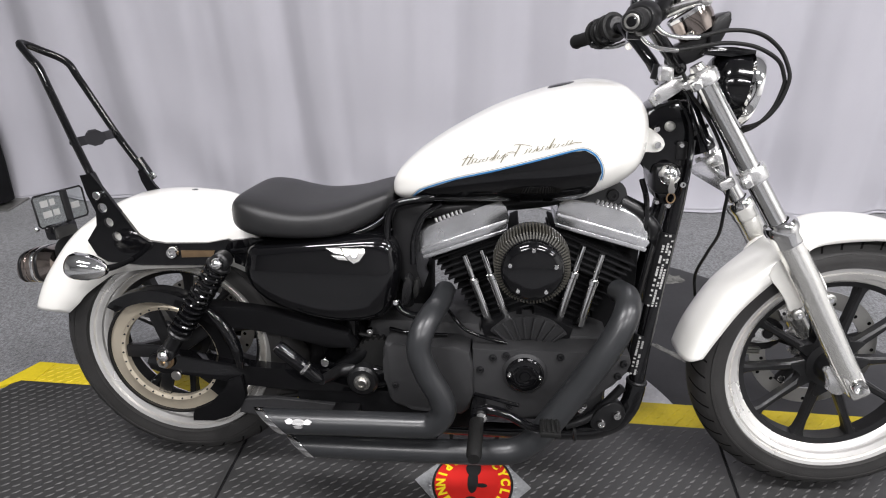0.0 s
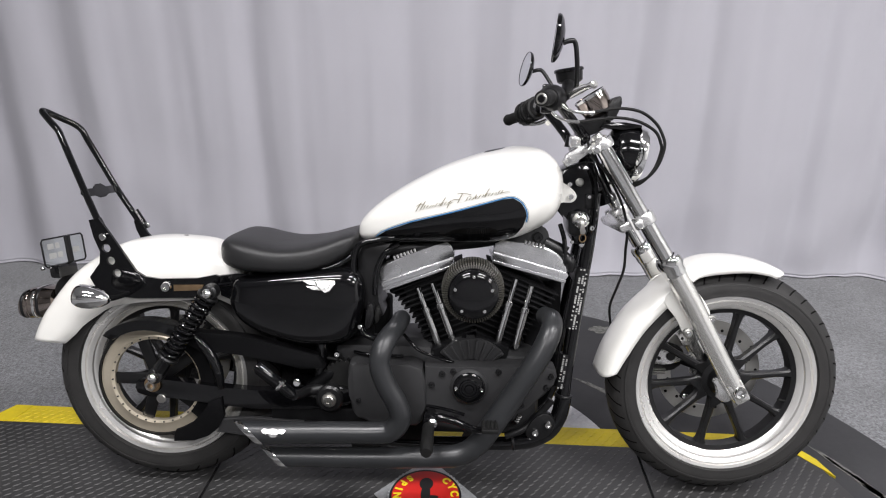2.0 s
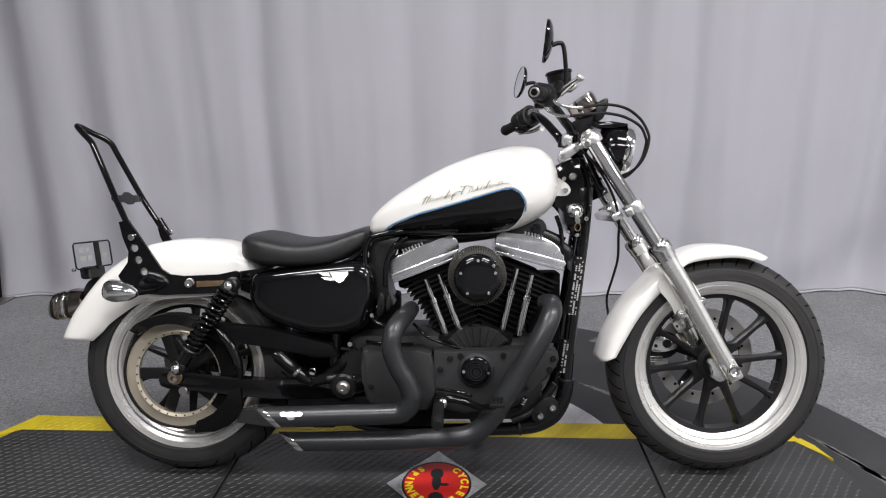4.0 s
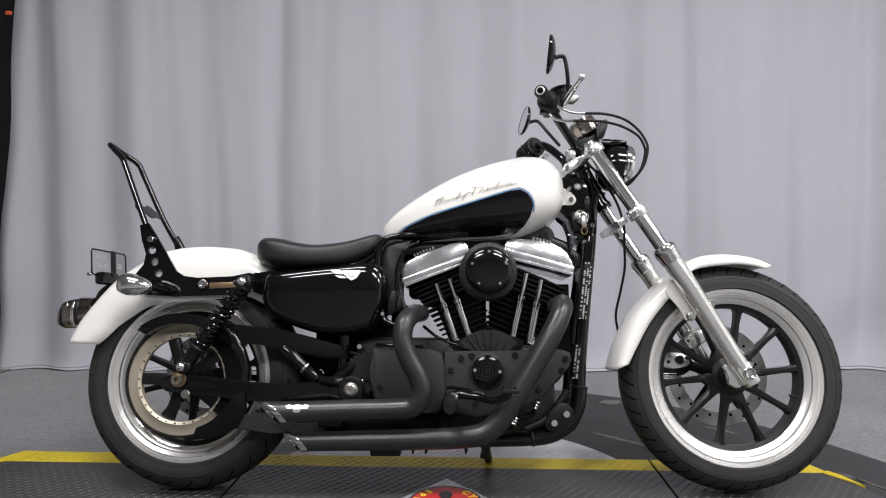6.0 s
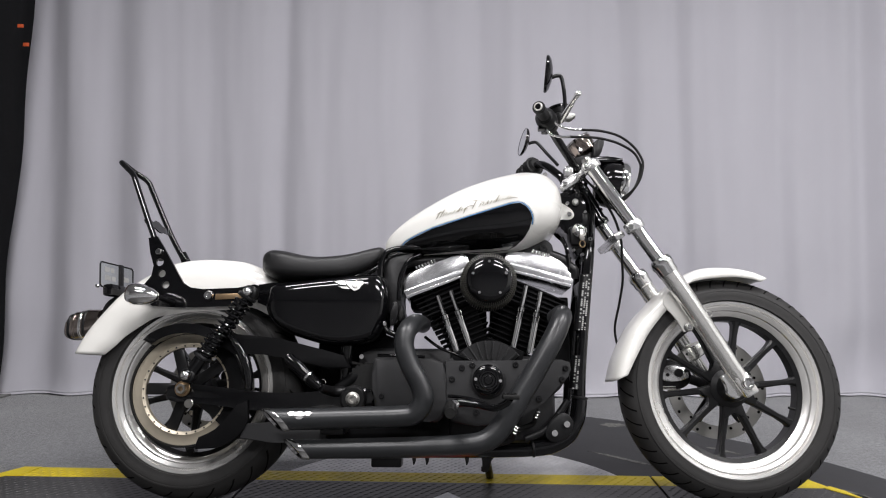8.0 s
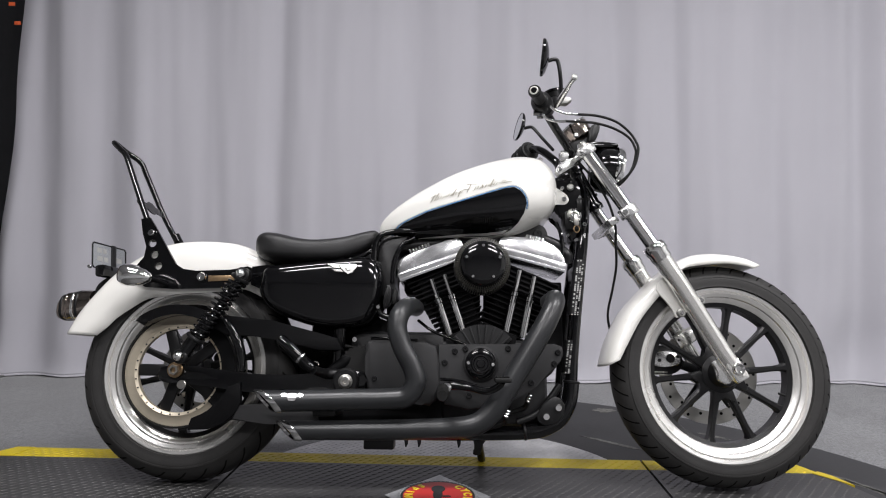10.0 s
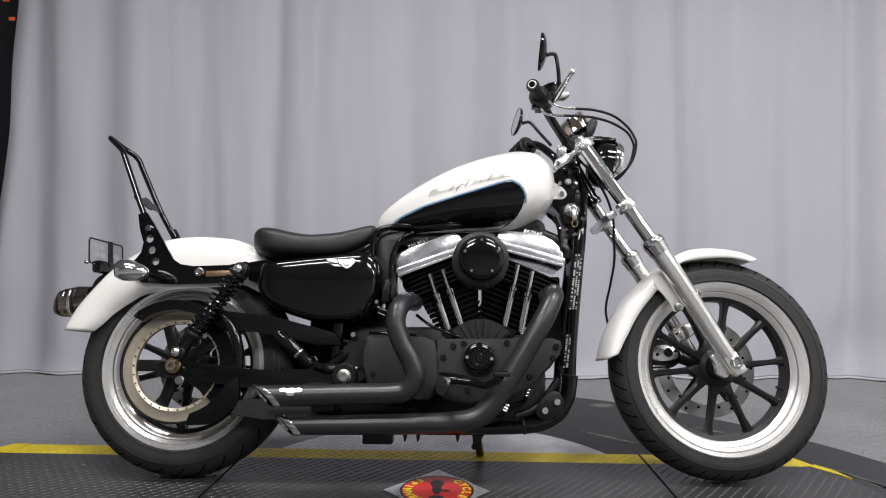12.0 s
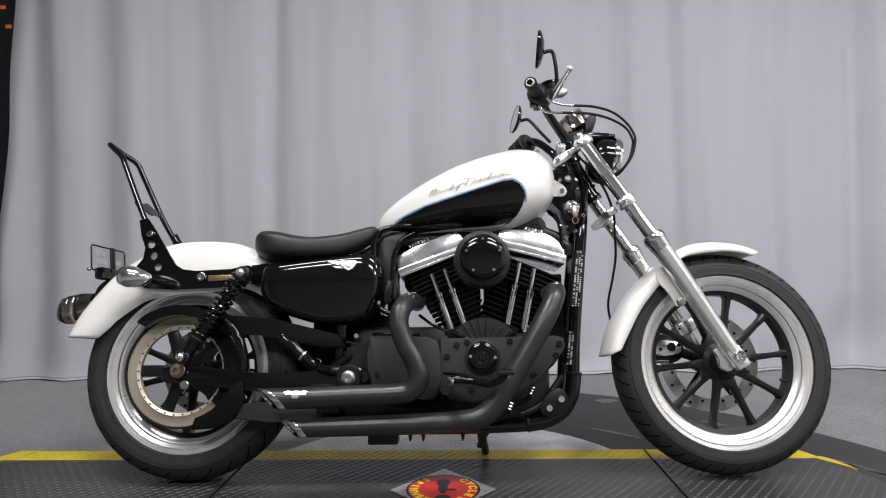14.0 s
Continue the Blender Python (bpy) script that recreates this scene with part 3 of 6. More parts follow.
def wheel(name, c, tyre_r, tyre_w, rim_r, n_spokes, phase, turn, lip, front):
    """Tyre, polished lip, black well, hub and spokes on an axle across the machine."""
    go = steered if turn else (lambda b: b)
    hw = tyre_w / 2
    bm = bmesh.new()
    prof = []
    for i in range(25):
        a = -math.pi / 2 + math.pi * i / 24
        h = hw * math.sin(a)
        prof.append((tyre_r - (tyre_r - rim_r - 0.008) * (1 - abs(math.cos(a)) ** 0.86) * 0.98, h * (1 - 0.06 * (abs(math.sin(a)) > 0.97))))
    bead = lip / 2
    prof = [(rim_r - 0.004, -bead + 0.014), (rim_r + 0.007, -bead + 0.006)] + prof + [(rim_r + 0.007, bead - 0.006), (rim_r - 0.004, bead - 0.014)]
    lathe(bm, prof, c, segs=110, closed=True)
    root = part(name, go(bm), RUBBER, bike, "black road tyre on a polished and black cast wheel")
    # tread cuts as surface strips, their shade put into a darker tone
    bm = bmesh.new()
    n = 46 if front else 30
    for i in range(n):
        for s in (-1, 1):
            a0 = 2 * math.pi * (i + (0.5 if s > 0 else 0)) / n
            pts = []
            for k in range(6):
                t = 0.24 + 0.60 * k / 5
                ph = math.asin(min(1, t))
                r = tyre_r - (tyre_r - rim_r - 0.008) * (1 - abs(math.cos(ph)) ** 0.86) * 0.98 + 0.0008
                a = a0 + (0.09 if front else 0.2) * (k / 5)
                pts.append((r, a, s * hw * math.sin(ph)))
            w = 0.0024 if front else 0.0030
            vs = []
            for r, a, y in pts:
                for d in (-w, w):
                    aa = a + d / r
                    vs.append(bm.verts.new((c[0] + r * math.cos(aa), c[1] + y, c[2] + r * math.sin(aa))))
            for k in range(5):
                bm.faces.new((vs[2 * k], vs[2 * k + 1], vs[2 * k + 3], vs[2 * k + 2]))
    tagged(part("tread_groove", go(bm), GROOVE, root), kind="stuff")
    # moulded ring on the tyre wall
    bm = bmesh.new()
    f = 0.93
    ph = math.asin(f)
    r = tyre_r - (tyre_r - rim_r - 0.008) * (1 - abs(math.cos(ph)) ** 0.86) * 0.98
    lathe(bm, [(r + 0.003, -hw * f + 0.002), (r + 0.002, -hw * f - 0.0012), (r - 0.002, -hw * f - 0.0018), (r - 0.003, -hw * f + 0.002)], c, segs=96, closed=True)
    part("moulded_ring", go(bm), RUBBER, root)
    # rim: stepped polished lip
    bm = bmesh.new()
    L = lip / 2
    prof = [(rim_r + 0.006, -L + 0.004), (rim_r - 0.02, -L + 0.016), (rim_r - 0.026, -L + 0.03), (rim_r - 0.026, L - 0.03), (rim_r - 0.02, L - 0.016), (rim_r + 0.006, L - 0.004)]
    face = [(rim_r + 0.010, L), (rim_r + 0.006, L + 0.003), (rim_r - 0.002, L + 0.001), (rim_r - 0.0035, L - 0.006), (rim_r - 0.007, L - 0.0065), (rim_r - 0.0085, L - 0.002), (rim_r - 0.018, L - 0.007), (rim_r - 0.020, L - 0.013), (rim_r - 0.0225, L - 0.0135), (rim_r - 0.0335, L - 0.024)]
    prof += face + [(rim_r - 0.0345, 0.012), (rim_r - 0.0345, -0.012)] + [(r, -h) for r, h in face[::-1]]
    lathe(bm, prof, c, segs=120, closed=True)
    part("rim", go(bm), POLISH, root, "polished aluminium rim lip")
    bm = bmesh.new()
    w = 0.021
    ri = rim_r - 0.0340
    lathe(bm, [(ri, -w), (ri - 0.012, -w + 0.004), (ri - 0.012, w - 0.004), (ri, w)], c, segs=96, closed=True)
    part("rim_well", go(bm), BLACK, root, "black painted rim well")
    bm = bmesh.new()
    lathe(bm, [(0.016, -0.055), (0.034, -0.055), (0.038, -0.045), (0.040, -0.022), (0.054, -0.016), (0.056, 0.016), (0.040, 0.022), (0.038, 0.05), (0.016, 0.05)], c, segs=48, closed=True)
    part("hub", go(bm), BLACK, root)
    for i in range(n_spokes):
        a = radians(phase) + 2 * math.pi * i / n_spokes
        bm = bmesh.new()
        d = Vector((math.cos(a), 0, math.sin(a)))
        e = Vector((-math.sin(a), 0, math.cos(a)))
        rows = ((0.045, 0.014, 0.012), (0.08, 0.010, 0.013), (ri - 0.05, 0.0075, 0.014), (ri - 0.022, 0.009, 0.016), (ri - 0.006, 0.017, 0.018))
        rings = []
        for r, hwid, hth in rows:
            b = hwid * 0.5
            ring = []
            for u, y in ((-hwid, -hth + 0.005), (-b, -hth), (b, -hth), (hwid, -hth + 0.005), (hwid, hth - 0.005), (b, hth), (-b, hth), (-hwid, hth - 0.005)):
                p = Vector(c) + d * r + e * u
                ring.append(bm.verts.new((p.x, c[1] + y, p.z)))
            rings.append(ring)
        for q, s in zip(rings, rings[1:]):
            for j in range(8):
                bm.faces.new((q[j], q[(j + 1) % 8], s[(j + 1) % 8], s[j]))
        bm.faces.new(rings[0][::-1])
        bm.faces.new(rings[-1])
        part("spoke", go(bm), BLACK, root)
    if front:
        for i in range(n_spokes // 2):
            a = radians(phase - 18) + 4 * math.pi * i / n_spokes
            arm = [(0.030, -0.62), (0.060, -0.50), (0.084, -0.395), (0.088, -0.31), (0.080, -0.235), (0.068, -0.12), (0.064, 0.0), (0.068, 0.12), (0.080, 0.235), (0.088, 0.31), (0.084, 0.395), (0.060, 0.50), (0.030, 0.62)]
            bm = bmesh.new()
            prism(bm, [(c[0] + r * math.cos(a + f), c[2] + r * math.sin(a + f)) for r, f in arm], -0.0145, 0.0145, 0.003)
            part("hub_arm", go(bm), BLACK, root)
    bm = bmesh.new()
    a = radians(-18)
    q = Vector((c[0] + (ri - 0.01) * math.cos(a), -0.012, c[2] + (ri - 0.01) * math.sin(a)))
    tube(bm, [q, q + Vector((-0.022, -0.004, 0.006))], 0.0035, 8)
    if front:
        part("valve", go(bm), SOFT, root)
    else:
        bm.free()
    return root


REAR = (0.003, 0.0, 0.306)
FRONT = (1.523, 0.0, 0.314)
wheel("rear_wheel", REAR, 0.306, 0.150, 0.2215, 10, 14, False, 0.118, False)
wheel("front_wheel", FRONT, 0.3125, 0.120, 0.2365, 10, 6, True, 0.092, True)


def brake_disc(c, y, r, parent, go, s):
    bm = bmesh.new()
    outline = ring_points((c[0], c[2]), r, 64)
    inner = ring_points((c[0], c[2]), r * 0.74, 48)
    prism(bm, outline, y - 0.0025, y + 0.0025, holes=[inner])
    d = part("brake_disc", go(bm), STEEL, parent, "drilled steel brake disc", smooth=False)
    # drillings as flat dark discs, the shade of the holes in their colour
    bm = bmesh.new()
    for i in range(24):
        a = 2 * math.pi * i / 24
        rr = r * (0.81 if i % 2 else 0.93)
        disc(bm, (c[0] + rr * math.cos(a), y + s * 0.0026, c[2] + rr * math.sin(a)), 0.0045, 0.0006, segs=10, bevel=0.0001)
    tagged(part("drilling", go(bm), GROOVE, d), kind="stuff")
    bm = bmesh.new()
    for i in range(5):
        a = 2 * math.pi * i / 5 + 0.3
        q = Vector((c[0], y, c[2]))
        t = Matrix.Translation(q) @ Matrix.Rotation(-a, 4, "Y")
        box(bm, 0.03, r * 0.78, -0.004, 0.004, -0.014, 0.014, 0.003, t)
    part("carrier", go(bm), BLACK, d)
    for i in range(5):
        a = 2 * math.pi * i / 5 + 0.3
        bm = bmesh.new()
        disc(bm, (c[0] + r * 0.70 * math.cos(a), y - 0.006, c[2] + r * 0.70 * math.sin(a)), 0.009, 0.006, segs=14)
        part("rivet", go(bm), CHROME, d)


brake_disc(FRONT, 0.072, 0.146, bike, steered, -1)
brake_disc(REAR, 0.085, 0.13, bike, lambda b: b, -1)


def front_brake():
    root = part("front_caliper", steered(prism(bmesh.new(), smooth2([(1.342, 0.322), (1.338, 0.372), (1.36, 0.395), (1.41, 0.392), (1.445, 0.37), (1.438, 0.325), (1.39, 0.310)]), 0.06, 0.115, 0.006)), BLACK, bike, "black brake caliper")
    part("bracket", steered(prism(bmesh.new(), smooth2([(1.352, 0.352), (1.362, 0.372), (1.385, 0.380), (1.425, 0.374), (1.436, 0.352), (1.425, 0.338), (1.366, 0.333)], 3), 0.050, 0.06, 0.003)), CLAMP, root, "silver bracket")
    for x, z, r in ((1.405, 0.358, 0.013), (1.372, 0.352, 0.005), (1.428, 0.364, 0.005)):
        bm = bmesh.new()
        disc(bm, (x, 0.048, z), r, 0.006, segs=16)
        part("piston_cap", steered(bm), BLACK, root)
    for k in range(3):
        bm = bmesh.new()
        box(bm, 1.348, 1.395, 0.05, 0.06, 0.316 - 0.007 * k, 0.319 - 0.007 * k, 0.001)
        part("pad_edge", steered(bm), STEEL, root)
    part("mount_lug", steered(prism(bmesh.new(), [(1.417, 0.420), (1.470, 0.447), (1.490, 0.432), (1.485, 0.412), (1.460, 0.394), (1.435, 0.388)], 0.042, 0.066, 0.004)), SATIN, root, "silver fork lug")
    # hole drawn as a black disc, its shade put into the colour
    bm = bmesh.new()
    disc(bm, (1.431, 0.041, 0.412), 0.004, 0.004, segs=12)
    part("lug_hole", steered(bm), INK, root)


front_brake()


# ---- fork, clamps, axle
def fork_leg(y):
    top, low, end = Vector((1.129, y, 0.954)), Vector((1.3335, y, 0.639)), Vector((1.519, y, 0.3245))
    d = (end - top).normalized()
    root = part("fork_leg", steered(tube(bmesh.new(), [low - d * 0.03, low, low + d * 0.02, low + d * 0.1, end - d * 0.06, end - d * 0.02, end + d * 0.022], [0.026, 0.0275, 0.027, 0.026, 0.0245, 0.024, 0.023], 24, smooth=False)), SATIN, bike, "satin aluminium fork slider")
    part("fork_tube", steered(tube(bmesh.new(), [top, low + d * 0.05], 0.0198, 28, smooth=False)), CHROME, root, "chrome fork tube")
    bm = bmesh.new()
    lathe(bm, [(0.021, -0.002), (0.029, 0.0), (0.033, 0.008), (0.033, 0.022), (0.030, 0.030), (0.030, 0.044), (0.0285, 0.05)], low - d * 0.035, d, 28)
    part("seal_collar", steered(bm), CHROME, root)
    bm = bmesh.new()
    lathe(bm, [(0, -0.016), (0.012, -0.016), (0.014, -0.012), (0.0155, -0.006), (0.021, -0.003), (0.021, 0.006)], top, d, 24)
    part("cap", steered(bm), SATIN, root)
    s = -1 if y < 0 else 1
    bm = bmesh.new()
    box(bm, -0.028, 0.034, -0.021, 0.021, -0.020, 0.020, 0.006, Matrix.Translation((end.x, y, end.z)) @ Matrix.Rotation(radians(60), 4, "Y"))
    part("axle_lug", steered(bm), SATIN, root)
    bm = bmesh.new()
    prism(bm, smooth2([(end.x - 0.054, end.z + 0.014), (end.x - 0.046, end.z + 0.024), (end.x - 0.026, end.z + 0.016), (end.x - 0.018, end.z - 0.006), (end.x - 0.004, end.z - 0.030), (end.x - 0.020, end.z - 0.040), (end.x - 0.042, end.z - 0.028), (end.x - 0.038, end.z - 0.008)], 2), y - s * 0.022, y - s * 0.006, 0.003)
    part("axle_clamp", steered(bm), CLAMP, root, "cast axle pinch clamp")
    bm = bmesh.new()
    lathe(bm, [(0, 0.004), (0.008, 0.004), (0.0085, 0.010), (0.013, 0.012), (0.016, 0.008), (0.016, -0.012), (0, -0.012)], (end.x, y + s * 0.022, end.z), (0, s, 0), 24)
    part("axle_nut", steered(bm), CHROME, root)
    return root


near_leg = fork_leg(-0.108)
fork_leg(0.108)
for p in (Vector((1.381, -0.112, 0.475)), Vector((1.437, -0.112, 0.511))):
    bm = bmesh.new()
    disc(bm, (p.x, p.y - 0.002, p.z), 0.0115, 0.016, segs=20, bevel=0.003)
    part("fender_boss", steered(bm), CAST, near_leg)
    bm = bmesh.new()
    disc(bm, (p.x, p.y - 0.011, p.z), 0.006, 0.004, segs=12)
    part("fender_screw", steered(bm), CHROME, near_leg)


def clamp(name, c, span, material, back):
    """A triple clamp: two split rings joined by a web."""
    d = -RAKE
    root = None
    for y in (-0.108, 0.108):
        bm = bmesh.new()
        lathe(bm, [(0.0205, -span), (0.0265, -span), (0.0285, -span + 0.004), (0.0285, span - 0.004), (0.0265, span), (0.0205, span)], (c[0], y, c[1]), d, 28, True)
        ring = part(name if root is None else "clamp_ring", steered(bm), material, root or bike, "cast aluminium triple clamp")
        root = root or ring
    t = Matrix.Translation((c[0], 0, c[1])) @ Matrix.Rotation(radians(-30.7), 4, "Y")
    bm = bmesh.new()
    box(bm, -back, -back + 0.032, -0.098, 0.098, -span * 0.75, span * 0.75, 0.006, t)
    part("web", steered(bm), material, root)
    for y in (-0.137, 0.137):
        bm = bmesh.new()
        box(bm, -0.034, -0.014, y - 0.008, y + 0.010, -span * 0.75, span * 0.75, 0.004, t)
        part("pinch_lug", steered(bm), material, root)
        bm = bmesh.new()
        q = t @ Vector((-0.026, y + (-0.014 if y < 0 else 0.014), 0))
        disc(bm, q, 0.0075, 0.006, segs=14)
        part("pinch_screw", steered(bm), CHROME, root)
    return root


upper = clamp("upper_clamp", (1.1370, 0.943), 0.012, CLAMP, 0.036)
clamp("lower_clamp", (1.2515, 0.764), 0.015, CLAMP, 0.062)
bm = bmesh.new()
prism(bm, [(1.056, 0.900), (1.064, 0.919), (1.094, 0.938), (1.123, 0.945), (1.120, 0.922), (1.099, 0.908), (1.066, 0.886)], -0.058, -0.03, 0.003)
part("lock_lug", steered(bm), CLAMP, upper, "pale cast lug")
bm = bmesh.new()
box(bm, 1.072, 1.098, -0.055, -0.025, 0.935, 0.966, 0.005)
part("riser_foot", steered(bm), CLAMP, upper)
bolt("lug_screw", (1.070, -0.063, 0.906), 0.007, CHROME, upper)
# steering head
bm = bmesh.new()
tube(bm, [(1.122, 0, 0.928), (1.127, 0, 0.917), (1.130, 0, 0.910), (1.178, 0, 0.815), (1.182, 0, 0.807), (1.188, 0, 0.795)], [0.026, 0.028, 0.022, 0.022, 0.027, 0.026], 28, smooth=False)
part("steering_head", bm, GLOSS, bike)


# ---- front fender
def fender(name, stations, hw, material, turn, e=0.6):
    S = spline([(a, b, 0) for (a, b), _ in stations], 4)
    T = spline([(a, b, 0) for _, (a, b) in stations], 4)
    bm = bmesh.new()
    rows = []
    for i, (p, q) in enumerate(zip(S, T)):
        row = []
        for j in range(21):
            f = -math.pi / 2 + math.pi * j / 20
            y = hw * math.copysign(abs(math.sin(f)) ** e, f)
            k = 1 - max(0.0, math.cos(f)) ** e
            row.append(bm.verts.new((p.x + (q.x - p.x) * k, y, p.y + (q.y - p.y) * k)))
        rows.append(row)
    for a, b in zip(rows, rows[1:]):
        for j in range(20):
            bm.faces.new((a[j], a[j + 1], b[j + 1], b[j]))
    if turn:
        steered(bm)
    ob = part(name, bm, material, bike, "pearl white painted fender")
    so = ob.modifiers.new("thick", "SOLIDIFY")
    so.thickness, so.offset = 0.0035, -1
    return ob


front_fender = fender("front_fender", [((1.182, 0.331), (1.219, 0.347)), ((1.192, 0.37), (1.230, 0.368)), ((1.209, 0.415), (1.244, 0.394)), ((1.252, 0.4925), (1.284, 0.462)), ((1.318, 0.562), (1.334, 0.522)),
                                       ((1.368, 0.607), (1.365, 0.553)), ((1.418, 0.640), (1.395, 0.592)), ((1.4655, 0.6560), (1.430, 0.613)), ((1.5326, 0.658), (1.53, 0.624)), ((1.5987, 0.647), (1.59, 0.618)), ((1.646, 0.627), (1.615, 0.610))],
                      0.074, PEARL, True)
for s in (-1, 1):
    bm = bmesh.new()
    prism(bm, smooth2([(1.330, 0.545), (1.355, 0.585), (1.40, 0.585), (1.448, 0.525), (1.440, 0.505), (1.410, 0.483), (1.383, 0.466), (1.366, 0.50)], 3), s * 0.078, s * 0.071, 0.0015)
    part("stay", steered(bm), PEARL, front_fender)


# ---- headlamp
def headlamp():
    c = Vector((1.228, 0.0, 0.922))
    d = Vector((0.985, 0, -0.17)).normalized()
    prof = [(0, -0.056), (0.03, -0.055), (0.052, -0.048), (0.067, -0.032), (0.071, -0.01), (0.072, 0.014)]
    root = part("headlamp", steered(lathe(bmesh.new(), prof, c, d, 40)), BUCKET, bike, "gloss black headlamp bucket")
    part("trim_ring", steered(lathe(bmesh.new(), [(0.072, 0.010), (0.077, 0.014), (0.078, 0.026), (0.074, 0.034), (0.068, 0.036), (0.066, 0.030)], c, d, 48)), CHROME, root, "chrome trim ring")
    part("lens", steered(lathe(bmesh.new(), [(0.0675, 0.033), (0.055, 0.041), (0.03, 0.046), (0, 0.048)], c, d, 40)), MIRROR, root)
    bm = bmesh.new()
    prism(bm, [(1.149, 0.986), (1.159, 1.000), (1.209, 1.000), (1.252, 0.994), (1.252, 0.987), (1.204, 0.981)], -0.045, 0.045, 0.003)
    part("visor", steered(bm), BUCKET, root)


headlamp()


# ---- bars, controls, mirrors
def bars():
    near = [(1.112, -0.036, 0.958), (1.098, -0.052, 0.974), (1.042, -0.118, 1.026), (1.018, -0.155, 1.046), (0.990, -0.235, 1.046), (0.965, -0.306, 1.040)]
    far = [(1.090, 0.036, 0.950), (1.072, 0.058, 0.976), (1.040, 0.10, 1.020), (1.016, 0.15, 1.040), (0.978, 0.225, 1.024), (0.940, 0.288, 1.010)]
    root = part("handlebar", tube(bmesh.new(), near[::-1] + far, 0.0125, 16), GLOSS, bike, "black steel bar")
    for pts, n in ((near, 1), (far, -1)):
        a, b = Vector(pts[-2]), Vector(pts[-1])
        bm = bmesh.new()
        d = (b - a).normalized()
        tube(bm, [a, a + d * 0.004, a + d * 0.006, b - d * 0.006, b - d * 0.003, b + d * 0.004], [0.018, 0.0185, 0.016, 0.016, 0.0175, 0.0155], 20, smooth=False)
        g = part("grip", bm, SOFT, root, "black rubber grip")
        bm = bmesh.new()
        disc(bm, b + d * 0.005, 0.012, 0.004, d, 18)
        part("end_cap", bm, STEEL, g)
        bm = bmesh.new()
        disc(bm, b + d * 0.007, 0.008, 0.004, d, 18)
        part("end_plug", bm, GLOSS, g)
        # switch housing with bands
        bm = bmesh.new()
        q = Vector(pts[-3]) + Vector((0, 0, 0.005))
        tube(bm, [q, q + (a - q) * 0.12, q + (a - q) * 0.45, q + (a - q) * 0.5, q + (a - q) * 0.56, q + (a - q) * 0.9, a], [0.020, 0.027, 0.029, 0.026, 0.030, 0.028, 0.021], 18, smooth=False)
        sw = part("switch_housing", bm, BLACK, root, "black switch housing")
        for u, v, w in ((0.25, -0.022, 0.010), (0.7, -0.026, 0.012), (0.72, 0.022, 0.009)):
            bm = bmesh.new()
            p = q + (a - q) * u + Vector((-0.012, 0, v))
            box(bm, p.x - w, p.x + w, p.y - 0.010, p.y + 0.010, p.z - 0.008, p.z + 0.008, 0.003)
            part("switch_block", bm, GLOSS, sw)
        if n < 0:
            for k in range(4):
                bm = bmesh.new()
                lathe(bm, [(0.024, -0.004), (0.033, -0.003), (0.034, 0), (0.033, 0.003), (0.024, 0.004)], q + (a - q) * (0.15 + 0.25 * k), (a - q), 20)
                part("bellows_fold", bm, SOFT, sw)
    # throttle cable elbows and cables
    for e, cab in (([(1.008, -0.225, 1.048), (1.018, -0.222, 1.036), (1.034, -0.219, 1.024), (1.062, -0.214, 1.017), (1.096, -0.207, 1.017)], [(1.092, -0.208, 1.017), (1.158, -0.17, 1.029), (1.217, -0.145, 1.023), (1.259, -0.13, 0.998), (1.279, -0.13, 0.966), (1.284, -0.13, 0.939), (1.272, -0.125, 0.895), (1.246, -0.11, 0.862), (1.205, -0.05, 0.842)]),
                   ([(0.994, -0.208, 1.034), (1.002, -0.203, 1.018), (1.014, -0.200, 1.007), (1.038, -0.204, 0.998), (1.066, -0.208, 0.996)], [(1.063, -0.209, 0.996), (1.118, -0.185, 1.004), (1.160, -0.165, 1.008), (1.213, -0.145, 1.001), (1.258, -0.132, 0.979), (1.275, -0.128, 0.951), (1.278, -0.124, 0.93), (1.266, -0.118, 0.887), (1.240, -0.100, 0.852), (1.205, -0.05, 0.834)])):
        part("cable_elbow", tube(bmesh.new(), e, 0.0036, 10), CHROME, root, "chrome cable elbow")
        c = part("cable", tube(bmesh.new(), cab, 0.0037, 10, 10), SOFT, root, "black cable")
        part("sheath", tube(bmesh.new(), [cab[0], cab[0][:1] + cab[0][1:], tuple(np.array(cab[0]) * 0.25 + np.array(cab[1]) * 0.75)], 0.007, 10, smooth=False), SOFT, c)
    part("brake_hose", tube(bmesh.new(), [(1.112, -0.07, 0.952), (1.128, -0.08, 0.915), (1.165, -0.085, 0.868), (1.203, -0.085, 0.800), (1.222, -0.08, 0.735), (1.226, -0.065, 0.68), (1.234, -0.03, 0.62), (1.236, 0.03, 0.56), (1.230, 0.075, 0.49), (1.240, 0.09, 0.43)], 0.0036, 10), SOFT, root, "black brake hose")
    part("wiring", tube(bmesh.new(), [(1.19, 0.0, 0.845), (1.143, -0.03, 0.822), (1.093, -0.04, 0.80), (1.03, -0.04, 0.776), (0.98, -0.03, 0.755)], 0.005, 8), SOFT, root)
    # front master cylinder and lever
    up = Vector((-0.16, -0.05, 1)).normalized()
    mc = part("master_cylinder", lathe(bmesh.new(), [(0, -0.016), (0.024, -0.016), (0.030, -0.011), (0.032, 0.008), (0.032, 0.010)], (1.050, -0.125, 1.104), up, 28), BLACK, root, "black fluid reservoir")
    part("lid", lathe(bmesh.new(), [(0.032, 0.009), (0.035, 0.010), (0.035, 0.015), (0.032, 0.018), (0, 0.018)], (1.050, -0.125, 1.104), up, 28), GLOSS, mc)
